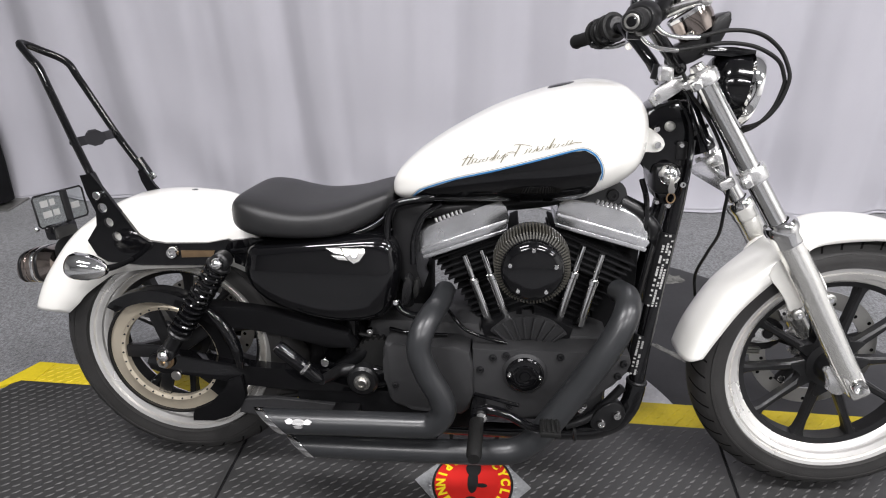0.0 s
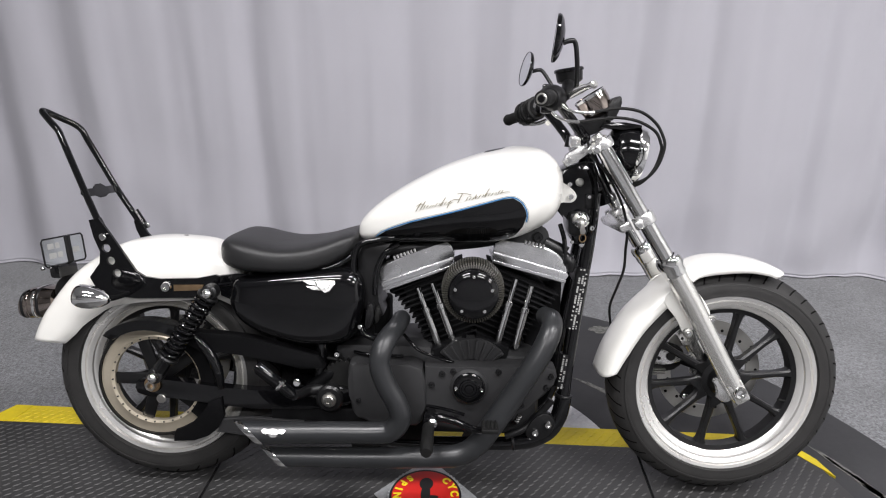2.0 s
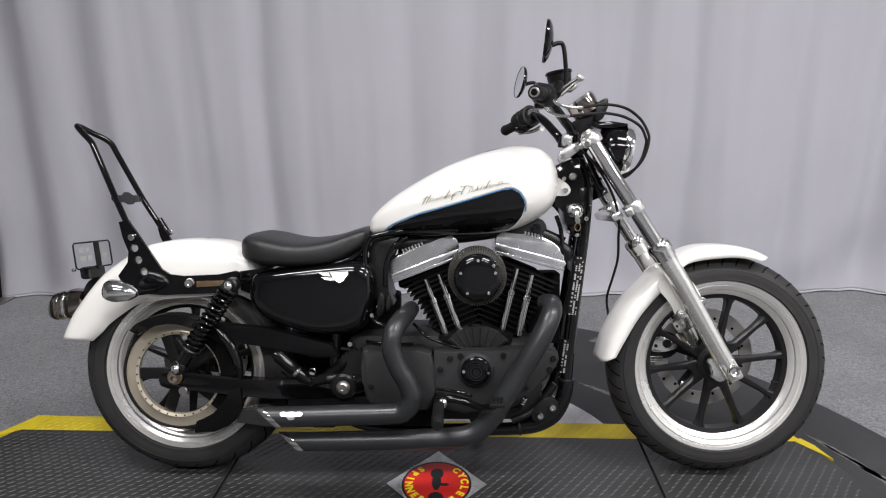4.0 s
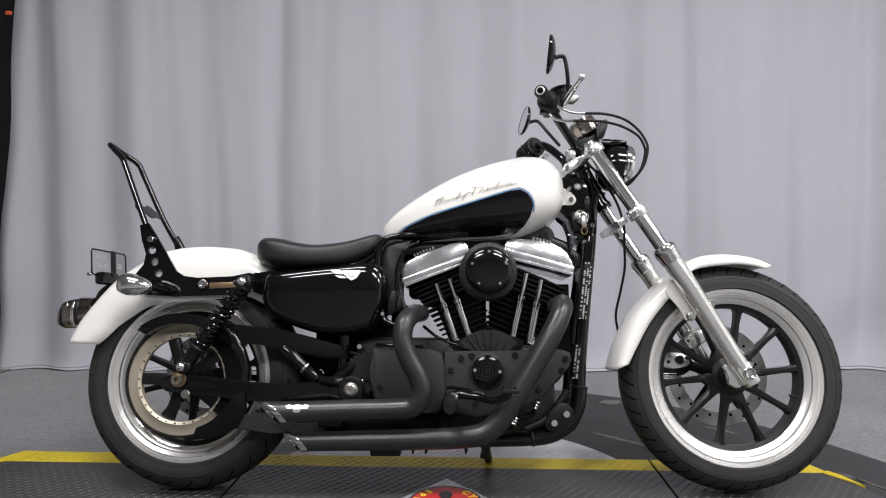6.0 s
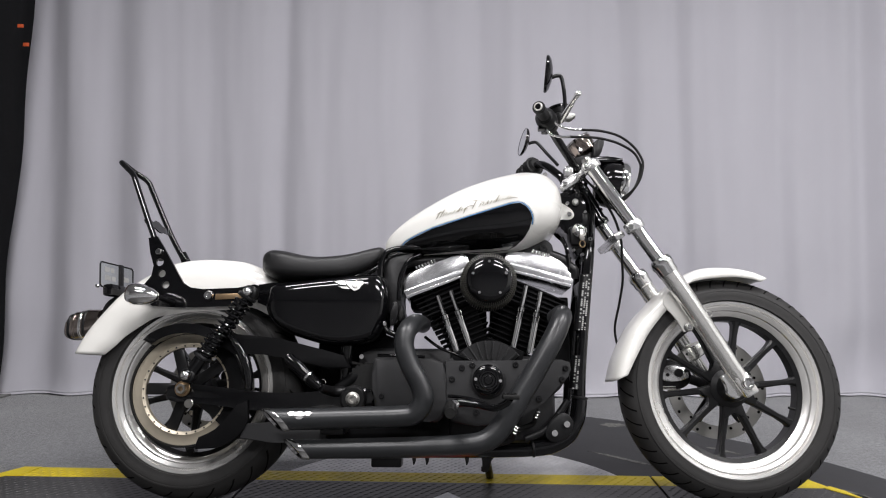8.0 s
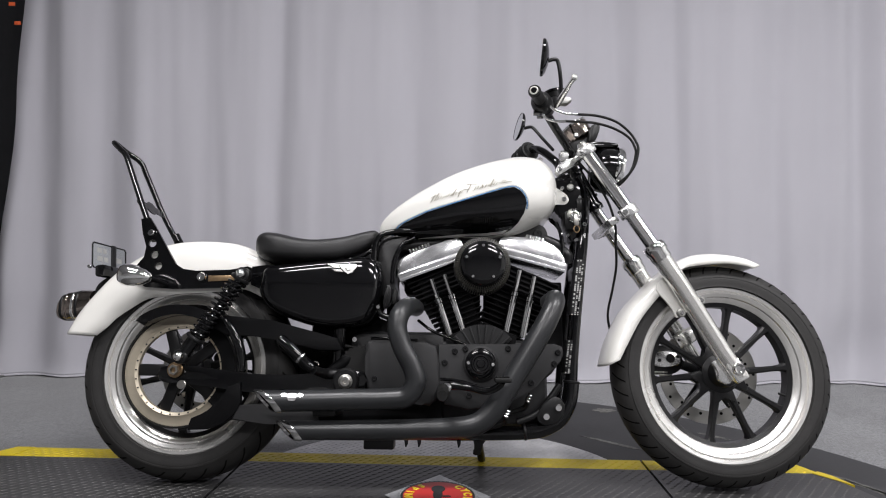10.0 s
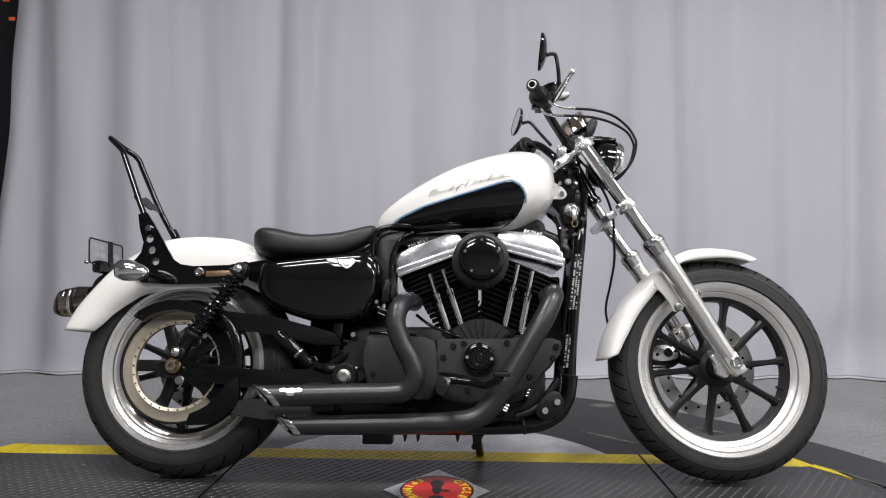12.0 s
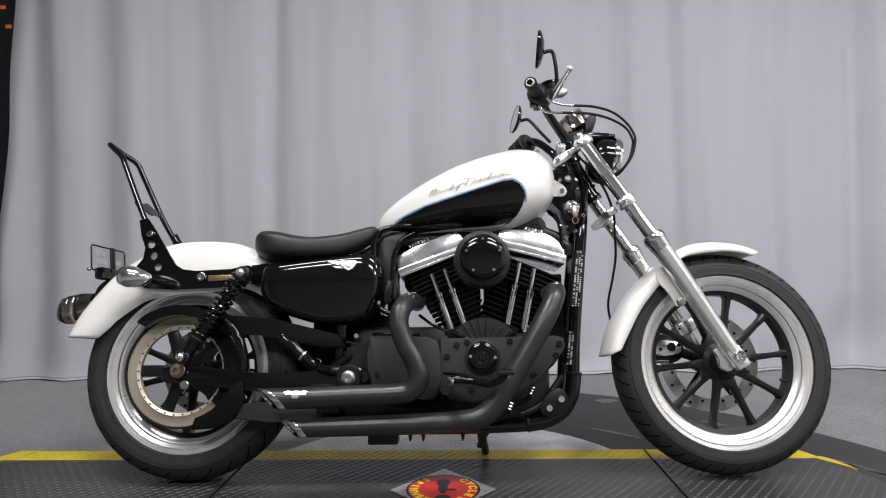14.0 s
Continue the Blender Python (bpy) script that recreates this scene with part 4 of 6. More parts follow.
    part("cast_bracket", prism(bmesh.new(), [(1.048, 1.062), (1.056, 1.078), (1.072, 1.082), (1.086, 1.080), (1.088, 1.072), (1.074, 1.061)], -0.180, -0.155, 0.004), CAST, root, "dull cast lever bracket")
    part("cylinder_body", tube(bmesh.new(), [(1.046, -0.135, 1.090), (1.042, -0.160, 1.072), (1.032, -0.180, 1.057), (1.012, -0.190, 1.046)], [0.014, 0.016, 0.015, 0.012], 14), BLACK, mc)
    part("brake_lever", tube(bmesh.new(), [(1.046, -0.180, 1.056), (1.052, -0.215, 1.062), (1.058, -0.255, 1.066), (1.063, -0.295, 1.068), (1.066, -0.316, 1.069), (1.068, -0.327, 1.069), (1.069, -0.332, 1.069)], [0.008, 0.009, 0.0078, 0.006, 0.0075, 0.009, 0.004], 14), SATIN, root, "silver brake lever")
    part("clutch_lever", tube(bmesh.new(), [(1.04, 0.13, 1.0), (1.045, 0.17, 1.01), (1.02, 0.22, 1.0), (0.985, 0.262, 1.0)], [0.008, 0.007, 0.006, 0.007], 12), SATIN, root, "silver clutch lever")


def mirror(c, nrm, r, stem):
    d = Vector(nrm).normalized()
    root = part("mirror", lathe(bmesh.new(), [(r * 0.97, -0.001), (r, 0.002), (r * 0.97, 0.007), (r * 0.8, 0.013), (r * 0.4, 0.019), (0, 0.021)], c, -d, 40), GLOSS, bike, "round black mirror")
    part("glass", lathe(bmesh.new(), [(0, -0.001), (r * 0.955, 0.0)], c, -d, 40), MIRROR, root, "mirror glass")
    part("stem", tube(bmesh.new(), stem, 0.0055, 12), BLACK, root, "black bent stem")


bars()
mirror((0.997, -0.234, 1.173), (-0.985, 0.10, 0.115), 0.052, [(1.015, -0.234, 1.163), (1.030, -0.233, 1.168), (1.042, -0.23, 1.163), (1.049, -0.225, 1.12), (1.054, -0.205, 1.070)])
mirror((0.980, 0.229, 1.155), (-0.95, -0.18, 0.20), 0.050, [(1.000, 0.229, 1.148), (1.018, 0.225, 1.152), (1.032, 0.222, 1.146), (1.06, 0.20, 1.10), (1.088, 0.16, 1.045)])



def speedometer():
    c = Vector((1.130, 0.0, 1.058))
    d = Vector((-0.55, 0, 0.83)).normalized()
    # chrome pod, the brown reflections on it put into the base colour
    root = part("speedometer", lathe(bmesh.new(), [(0, -0.050), (0.022, -0.048), (0.037, -0.036), (0.042, -0.013), (0.042, 0.004), (0.038, 0.008)], c, d, 36), DARKCHROME, bike, "chrome speedometer pod in a brown reflection tone with a black visor")
    part("dial", lathe(bmesh.new(), [(0, 0.006), (0.039, 0.006)], c, d, 36), INK, root)
    part("visor", lathe(bmesh.new(), [(0.040, 0.003), (0.044, 0.005), (0.044, 0.011), (0.040, 0.013)], c, d, 36), CHROME, root)
    part("bracket", prism(bmesh.new(), smooth2([(1.10, 0.96), (1.10, 1.0), (1.15, 1.02), (1.185, 1.055), (1.195, 1.04), (1.165, 0.985)], 3), -0.02, 0.02, 0.004), BLACK, root)
    part("shroud", prism(bmesh.new(), smooth2([(1.164, 1.006), (1.171, 1.051), (1.196, 1.066), (1.201, 1.051), (1.188, 1.011)], 3), -0.032, 0.032, 0.006), BLACK, root)
    for k, y in enumerate((-0.03, 0.03)):
        part("pod_screw", disc(bmesh.new(), (1.126, y * 1.2, 1.022), 0.007, 0.012, segs=14), CHROME, root)
    for y in (-0.03, 0.03):
        part("riser", tube(bmesh.new(), [(1.085, y, 0.935), (1.09, y, 0.965)], 0.014, 14, smooth=False), BLACK, root)


speedometer()

# ---- tank
TANK = [(0.535, 0.700, 0.716, 0.030), (0.540, 0.694, 0.735, 0.058), (0.554, 0.688, 0.755, 0.080), (0.586, 0.685, 0.784, 0.102), (0.630, 0.684, 0.815, 0.122), (0.688, 0.686, 0.849, 0.142), (0.758, 0.690, 0.884, 0.158), (0.835, 0.691, 0.912, 0.168), (0.895, 0.695, 0.928, 0.171), (0.945, 0.706, 0.937, 0.168), (0.998, 0.730, 0.932, 0.155), (1.030, 0.752, 0.913, 0.134), (1.047, 0.775, 0.892, 0.108), (1.057, 0.800, 0.868, 0.074), (1.0615, 0.822, 0.848, 0.038)]
TANK_N = 3.1
TANK_S = spline([Vector((a[0], a[1], a[2])) for a in TANK], 6)
TANK_X, TANK_B, TANK_T = ([p[i] for p in TANK_S] for i in range(3))
TANK_W = [p.y for p in spline([Vector((a[0], a[3], 0)) for a in TANK], 6)]


def tank_y(x, z):
    zb, zt, w = (float(np.interp(x, TANK_X, v)) for v in (TANK_B, TANK_T, TANK_W))
    zc, h = (zb + zt) / 2, (zt - zb) / 2
    k = min(0.999, abs((z - zc) / h))
    return w * (1 - k ** TANK_N) ** (1 / TANK_N)


tank = part("fuel_tank", loft(TANK, TANK_N, 120, 6), PEARL, bike, "pearl white tank with a black lower panel")
PANEL_TOP = [(0.579, 0.692), (0.594, 0.710), (0.614, 0.724), (0.679, 0.750), (0.758, 0.772), (0.8365, 0.795), (0.899, 0.8135), (0.924, 0.8168), (0.943, 0.8065), (0.9545, 0.790), (0.9586, 0.7735)]
PANEL_LOW = [(0.579, 0.692), (0.60, 0.688), (0.65, 0.6865), (0.72, 0.690), (0.79, 0.6935), (0.848, 0.6945), (0.895, 0.699), (0.918, 0.708), (0.937, 0.7235), (0.952, 0.7475), (0.9586, 0.7735)]


def on_tank(x, z, s, lift):
    return (x, s * (tank_y(x, z) + lift), z)


for s in (-1, 1):
    bm = bmesh.new()
    cols = []
    for x in np.linspace(0.5795, 0.9584, 110):
        zt = float(np.interp(x, [p[0] for p in PANEL_TOP], [p[1] for p in PANEL_TOP]))
        zl = float(np.interp(x, [p[0] for p in PANEL_LOW], [p[1] for p in PANEL_LOW]))
        zl = max(zl, float(np.interp(x, TANK_X, TANK_B)) + 0.002)
        cols.append([bm.verts.new(on_tank(x, zl + (max(zt, zl + 1e-4) - zl) * k / 16, s, 0.0016)) for k in range(17)])
    for a, b in zip(cols, cols[1:]):
        for k in range(16):
            bm.faces.new((a[k], b[k], b[k + 1], a[k + 1]))
    part("panel", bm, GLOSS, tank, "gloss black lower tank panel")
    line = spline([(a, b, 0) for a, b in PANEL_TOP + [(0.957, 0.758)]], 6)
    for w0, w1, m, nm in ((0.0, 0.0032, BLUE, "pinstripe"), (0.0044, 0.0054, GOLD, "pinstripe")):
        bm = bmesh.new()
        prev = None
        for i, p in enumerate(line):
            d = (line[min(i + 1, len(line) - 1)] - line[max(i - 1, 0)]).normalized()
            nrm = Vector((-d.y, d.x, 0))
            a, b = p + nrm * w0, p + nrm * w1
            pair = [bm.verts.new(on_tank(q.x, q.y, s, 0.0021)) for q in (a, b)]
            if prev:
                bm.faces.new((prev[0], pair[0], pair[1], prev[1]))
            prev = pair
        part(nm, bm, m, tank, "thin blue pinstripe" if m is BLUE else "thin gold pinstripe")
    # plain slanted strokes for the maker's mark: two runs of waves with taller strokes

    def stroke(pts, wide):
        bm = bmesh.new()
        row = [[bm.verts.new(on_tank(x + d * wide, z, s, 0.0022)) for d in (-1, 1)] for x, z in pts]
        for a, b in zip(row, row[1:]):
            bm.faces.new((a[0], a[1], b[1], b[0]))
        part("stroke", bm, GOLD, tank)

    base = lambda u: (0.692 + 0.214 * u, 0.780 + 0.050 * u)
    for u0, u1, waves in ((0.06, 0.40, 5), (0.54, 0.96, 6)):
        run = []
        for k in range(waves * 10 + 1):
            f = k / 10
            x, z = base(u0 + (u1 - u0) * f / waves)
            h = 0.5 - 0.5 * math.cos(2 * math.pi * f)
            run.append((x + 0.0065 * h + 0.002 * math.sin(4 * math.pi * f), z + (0.0085 + 0.002 * math.sin(3.7 * f)) * h))
        stroke(run, 0.0009)
    for u, lo, hi, lean in ((0.0, -0.002, 0.020, 0.012), (0.045, -0.001, 0.021, 0.012), (0.27, 0.0, 0.021, 0.013), (0.37, -0.009, 0.009, 0.010), (0.47, -0.001, 0.022, 0.010), (0.76, 0.002, 0.021, 0.012), (0.66, 0.001, 0.011, 0.006)):
        x, z = base(u)
        stroke([(x + lean * (lo + (hi - lo) * k / 4) / 0.02, z + lo + (hi - lo) * k / 4) for k in range(5)], 0.0011)
    for u, ln, up, rise in ((0.0, 0.020, 0.011, 0.005), (0.40, 0.018, 0.008, 0.002), (0.46, 0.034, 0.021, -0.001), (0.93, 0.026, 0.001, 0.004)):
        x, z = base(u)
        bm = bmesh.new()
        row = [[bm.verts.new(on_tank(x + ln * k / 5, z + up + rise * k / 5 + 0.002 * math.sin(k * 0.63) + d * 0.0007, s, 0.0022)) for d in (-1, 1)] for k in range(6)]
        for a, b in zip(row, row[1:]):
            bm.faces.new((a[0], a[1], b[1], b[0]))
        part("stroke", bm, GOLD, tank)
bm = bmesh.new()
lathe(bm, [(0, 0.010), (0.025, 0.009), (0.030, 0.006), (0.031, 0)], (0.888, -0.005, 0.919), (-0.20, -0.02, 0.97), 32)
part("filler_cap", bm, GLOSS, tank, "black filler cap")
part("mount_ear", prism(bmesh.new(), smooth2([(1.028, 0.792), (1.028, 0.852), (1.054, 0.850), (1.085, 0.830), (1.095, 0.812), (1.083, 0.798), (1.054, 0.798)], 4), -0.060, -0.048, 0.002), PEARL, tank)
bolt("ear_bolt", (1.079, -0.061, 0.813), 0.008, CHROME, tank)

# ---- seat
SEAT = [(0.186, 0.645, 0.670, 0.060), (0.194, 0.630, 0.690, 0.108), (0.217, 0.617, 0.7005, 0.136), (0.257, 0.609, 0.6965, 0.150), (0.305, 0.607, 0.685, 0.151), (0.352, 0.607, 0.679, 0.148), (0.405, 0.610, 0.683, 0.143), (0.450, 0.619, 0.692, 0.130), (0.498, 0.640, 0.707, 0.114), (0.526, 0.660, 0.713, 0.102), (0.540, 0.674, 0.707, 0.082)]
seat = part("seat", loft(SEAT, 3.8, 48, 6), VINYL, bike, "black vinyl solo seat")
for s in (-1, 1):
    pts = []
    for x, zb, zt, w in SEAT[1:-1]:
        pts.append((x, s * w * 0.985, zb + (zt - zb) * 0.62))
    part("seam", tube(bmesh.new(), pts, 0.0016, 6), VINYL, seat, "stitched seam")
bm = bmesh.new()
disc(bm, (0.196, -0.01, 0.672), 0.006, 0.02, (1, 0, 0.6), 12)
part("seat_knob", bm, BLACK, seat)

# ---- rear fender and struts
rear_fender = fender("rear_fender", [((0.235, 0.603), (0.222, 0.508)), ((0.205, 0.638), (0.165, 0.533)), ((0.134, 0.670), (0.11, 0.528)), ((0.069, 0.6795), (0.06, 0.524)), ((0.003, 0.681), (0.01, 0.521)), ((-0.061, 0.674), (-0.05, 0.515)),
                                     ((-0.120, 0.655), (-0.11, 0.503)), ((-0.222, 0.588), (-0.152, 0.478)), ((-0.300, 0.497), (-0.193, 0.448)), ((-0.332, 0.446), (-0.215, 0.425)), ((-0.350, 0.404), (-0.2445, 0.399))],
                     0.089, PEARL, False, 0.44)
for x in (0.05, 0.0):
    bm = bmesh.new()
    disc(bm, (x, 0.02, 0.679 - 0.02 * (0.05 - x)), 0.008, 0.004, (0, 0, 1), 14)
    part("fender_screw", bm, BLACK, rear_fender)
STRUT = [(-0.143, 0.734), (-0.118, 0.739), (-0.095, 0.706), (-0.054, 0.641), (-0.030, 0.603), (-0.008, 0.589), (0.03, 0.584), (0.128, 0.588), (0.176, 0.598), (0.20, 0.59), (0.20, 0.56), (0.16, 0.545), (0.122, 0.536), (-0.03, 0.531), (-0.112, 0.536), (-0.135, 0.55), (-0.152, 0.585), (-0.124, 0.622), (-0.120, 0.652), (-0.134, 0.69)]
# the far plate is slimmer at the top
STRUT_FAR = [(-0.136, 0.706), (-0.120, 0.710), (-0.098, 0.672), (-0.060, 0.628)] + STRUT[4:-4] + [(-0.125, 0.590), (-0.112, 0.622), (-0.114, 0.645), (-0.130, 0.680)]
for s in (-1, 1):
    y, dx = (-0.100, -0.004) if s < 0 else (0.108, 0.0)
    bm = bmesh.new()
    prism(bm, [(u + dx, w) for u, w in (STRUT if s < 0 else STRUT_FAR)], y, y - s * 0.008, holes=[ring_points((u + dx, w), 0.011) for u, w in ((-0.103, 0.662), (-0.094, 0.629), (-0.080, 0.597))] if s < 0 else ())
    st = part("fender_strut", bm, GLOSS, bike, "gloss black fender strut plate", smooth=False)
    # bronze reflection on the gloss plate, painted as a raised strip
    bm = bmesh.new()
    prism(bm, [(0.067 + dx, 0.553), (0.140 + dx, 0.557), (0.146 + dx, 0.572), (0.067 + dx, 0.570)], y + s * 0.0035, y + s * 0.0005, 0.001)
    part("reflection_strip", bm, BRASS_AND_REFLECTION, st, "bronze reflection painted as a strip")
    bolt("strut_bolt", (0.049 + dx, y + s * 0.001, 0.565), 0.014, CHROME, st, 0.012)
    bm = bmesh.new()
    disc(bm, (-0.106 + dx, y + s * 0.006, 0.692), 0.009, 0.01, segs=16)
    part("latch_pin", bm, CHROME, st)


def sissy_bar():
    near = [(-0.108, -0.088, 0.672), (-0.124, -0.080, 0.703), (-0.151, -0.067, 0.752), (-0.178, -0.054, 0.802), (-0.244, -0.021, 0.928), (-0.262, -0.011, 0.958), (-0.288, -0.001, 0.982)]
    apex = [(-0.318, 0.020, 1.008)]
    far = [(-0.300, 0.060, 0.992), (-0.264, 0.088, 0.966), (-0.244, 0.096, 0.925), (-0.184, 0.113, 0.795), (-0.138, 0.118, 0.715), (-0.118, 0.120, 0.675)]
    root = part("sissy_bar", tube(bmesh.new(), near + apex + far, 0.0085, 14), GLOSS, bike, "gloss black sissy bar loop")
    bm = bmesh.new()
    out = [(-0.09, 0.0), (-0.082, 0.011), (-0.03, 0.009), (-0.012, 0.020), (0.012, 0.020), (0.03, 0.009), (0.082, 0.011), (0.09, 0.0), (0.082, -0.011), (0.03, -0.010), (0.012, -0.018), (-0.012, -0.018), (-0.03, -0.010), (-0.082, -0.011)]
    prism(bm, out, -0.002, 0.002, 0.0006)
    bmesh.ops.transform(bm, matrix=Matrix.Translation((-0.184, 0.029, 0.797)) @ Matrix.Rotation(radians(90), 4, "Z") @ Matrix.Rotation(radians(-20), 4, "X"), verts=bm.verts)
    part("cross_plate", bm, GLOSS, root)
    for s in (-1, 1):
        bm = bmesh.new()
        y = 0.119 if s > 0 else -0.078
        tube(bm, [(-0.114, y - 0.006 * (s < 0), 0.687), (-0.141, y + 0.006 * (s < 0), 0.732)], 0.0115, 14, smooth=False)
        part("sleeve", bm, GLOSS, root)


sissy_bar()


def tail():
    bm = loft([(-0.405, 0.460, 0.482, 0.022), (-0.402, 0.452, 0.497, 0.034), (-0.394, 0.447, 0.514, 0.042), (-0.366, 0.447, 0.529, 0.048), (-0.330, 0.452, 0.535, 0.050), (-0.300, 0.465, 0.535, 0.050)], 2.8, 36, 5)
    root = part("tail_lamp", bm, DARKCHROME, bike, "smoked chrome tail lamp")
    part("lens", loft([(-0.4085, 0.464, 0.478, 0.014), (-0.407, 0.460, 0.483, 0.020), (-0.403, 0.457, 0.488, 0.026)], 2.8, 28, 3), SMOKE, root, "dark red lens")
    for x, zl, zh, w, m in ((-0.386, 0.4455, 0.522, 0.0455, BLACK), (-0.372, 0.446, 0.5275, 0.048, DARKCHROME), (-0.352, 0.447, 0.532, 0.050, CHROME), (-0.340, 0.449, 0.5335, 0.0505, BLACK)):
        part("band", loft([(x - 0.004, zl + 0.001, zh - 0.001, w - 0.0005), (x - 0.003, zl - 0.0005, zh + 0.001, w + 0.001), (x + 0.003, zl - 0.0005, zh + 0.0015, w + 0.001), (x + 0.004, zl + 0.001, zh, w - 0.0005)], 2.8, 36, 2), m, root)
    bm = bmesh.new()
    prism(bm, smooth2([(-0.30, 0.530), (-0.285, 0.560), (-0.25, 0.575), (-0.24, 0.53), (-0.29, 0.50)], 3), -0.03, 0.03, 0.005)
    part("housing", bm, BLACK, root)
    # plate holder: clear sheet in a black frame behind the fender
    m = Matrix.Translation((-0.284, 0.004, 0.635)) @ Matrix.Diagonal((1, 0.82, 0.93, 1)) @ Matrix.Rotation(radians(-9), 4, "Z") @ Matrix.Rotation(radians(-6), 4, "Y")
    bm = bmesh.new()
    box(bm, -0.0015, 0.0015, -0.085, 0.085, -0.040, 0.040, 0, m)
    pl = part("plate_sheet", bm, CLEAR, root, "clear plastic plate sheet", smooth=False)
    bm = bmesh.new()
    lo = [m @ Vector((0, y, z)) for y, z in ((-0.085, -0.033), (-0.085, 0.033), (-0.078, 0.040), (0.078, 0.040), (0.085, 0.033), (0.085, -0.033), (0.078, -0.040), (-0.078, -0.040), (-0.085, -0.033))]
    tube(bm, lo, 0.0024, 8, smooth=False)
    part("plate_frame", bm, BLACK, pl)
    for k, (y, z, w) in enumerate(((-0.055, 0.022, 0.012), (-0.028, 0.022, 0.008), (-0.052, -0.012, 0.014), (-0.022, -0.012, 0.010), (0.045, -0.005, 0.014))):
        bm = bmesh.new()
        box(bm, 0.002, 0.003, y - w, y + w, z * 0.8 - 0.008, z * 0.8 + 0.008, 0, m)
        part("bar", bm, LABEL, pl, smooth=False)
    bm = bmesh.new()
    box(bm, 0.003, 0.010, 0.0, 0.022, -0.06, 0.042, 0.003, m)
    part("plate_bracket", bm, BLACK, pl)
    bm = bmesh.new()
    box(bm, 0.004, 0.034, -0.082, 0.0, -0.072, -0.034, 0.008, m)
    part("plate_lamp", bm, GLOSS, pl)
    bm = bmesh.new()
    disc(bm, m @ Vector((-0.004, -0.092, -0.040)), 0.005, 0.010, segs=14)
    part("plate_screw", bm, CHROME, pl)


tail()


def turn_signal(s):
    c = Vector((-0.108, s * 0.190, 0.556))
    d = Vector((-1, 0, 0.12)).normalized()
    root = part("turn_signal", lathe(bmesh.new(), [(0, -0.054), (0.010, -0.049), (0.020, -0.034), (0.0275, -0.012), (0.030, 0.010), (0.029, 0.022), (0.027, 0.026)], c, d, 32), CHROME, bike, "chrome bullet turn signal")
    part("lens", lathe(bmesh.new(), [(0.026, 0.0255), (0.024, 0.031), (0.015, 0.036), (0, 0.038)], c, d, 32), SMOKE, root)
    part("stalk", tube(bmesh.new(), [c - d * 0.034, c - d * 0.046 + Vector((0, -s * 0.022, -0.002)), c - d * 0.050 + Vector((0, -s * 0.05, -0.004)), c - d * 0.052 + Vector((0, -s * 0.088, -0.006))], [0.009, 0.007, 0.006, 0.006], 14), MATT, root)


turn_signal(-1)
turn_signal(1)


# ---- shocks
def shock(s):
    lo, hi = Vector((0.027, s * 0.150, 0.343)), Vector((0.178, s * 0.150, 0.566))
    d = (hi - lo).normalized()
    ln = (hi - lo).length
    root = part("shock_absorber", tube(bmesh.new(), [lo, lo + d * ln * 0.5, lo + d * ln * 0.52, hi], [0.018, 0.0185, 0.011, 0.011], 20, smooth=False), GLOSS, bike, "black rear shock absorber")
    u = d.orthogonal().normalized()
    v = d.cross(u)
    pts = []
    n, turns = 210, 12.5
    for i in range(n):
        t = i / (n - 1)
        a = 2 * math.pi * turns * t
        pts.append(lo + d * (ln * (0.24 + 0.70 * t)) + 0.0228 * (math.cos(a) * u + math.sin(a) * v))
    part("coil_spring", tube(bmesh.new(), pts, 0.0038, 8, smooth=False), GLOSS, root, "gloss black coil spring")
    for t, r in ((0.22, 0.027), (0.95, 0.027)):
        bm = bmesh.new()
        disc(bm, lo + d * ln * t, r, 0.010, d, 28, 0.003)
        part("spring_seat", bm, BLACK, root)
    for p in (lo, hi):
        bm = bmesh.new()
        disc(bm, p, 0.020, 0.035, segs=24, bevel=0.004)
        part("eye", bm, BLACK, root)
        bm = bmesh.new()
        q = p + Vector((0, s * 0.018, 0))
        lathe(bm, [(0.013, 0), (0.013, 0.006), (0.0115, 0.010), (0.007, 0.015), (0, 0.017)], q, (0, s, 0), 20)
        part("cap_nut", bm, CHROME, root)


shock(-1)
shock(1)


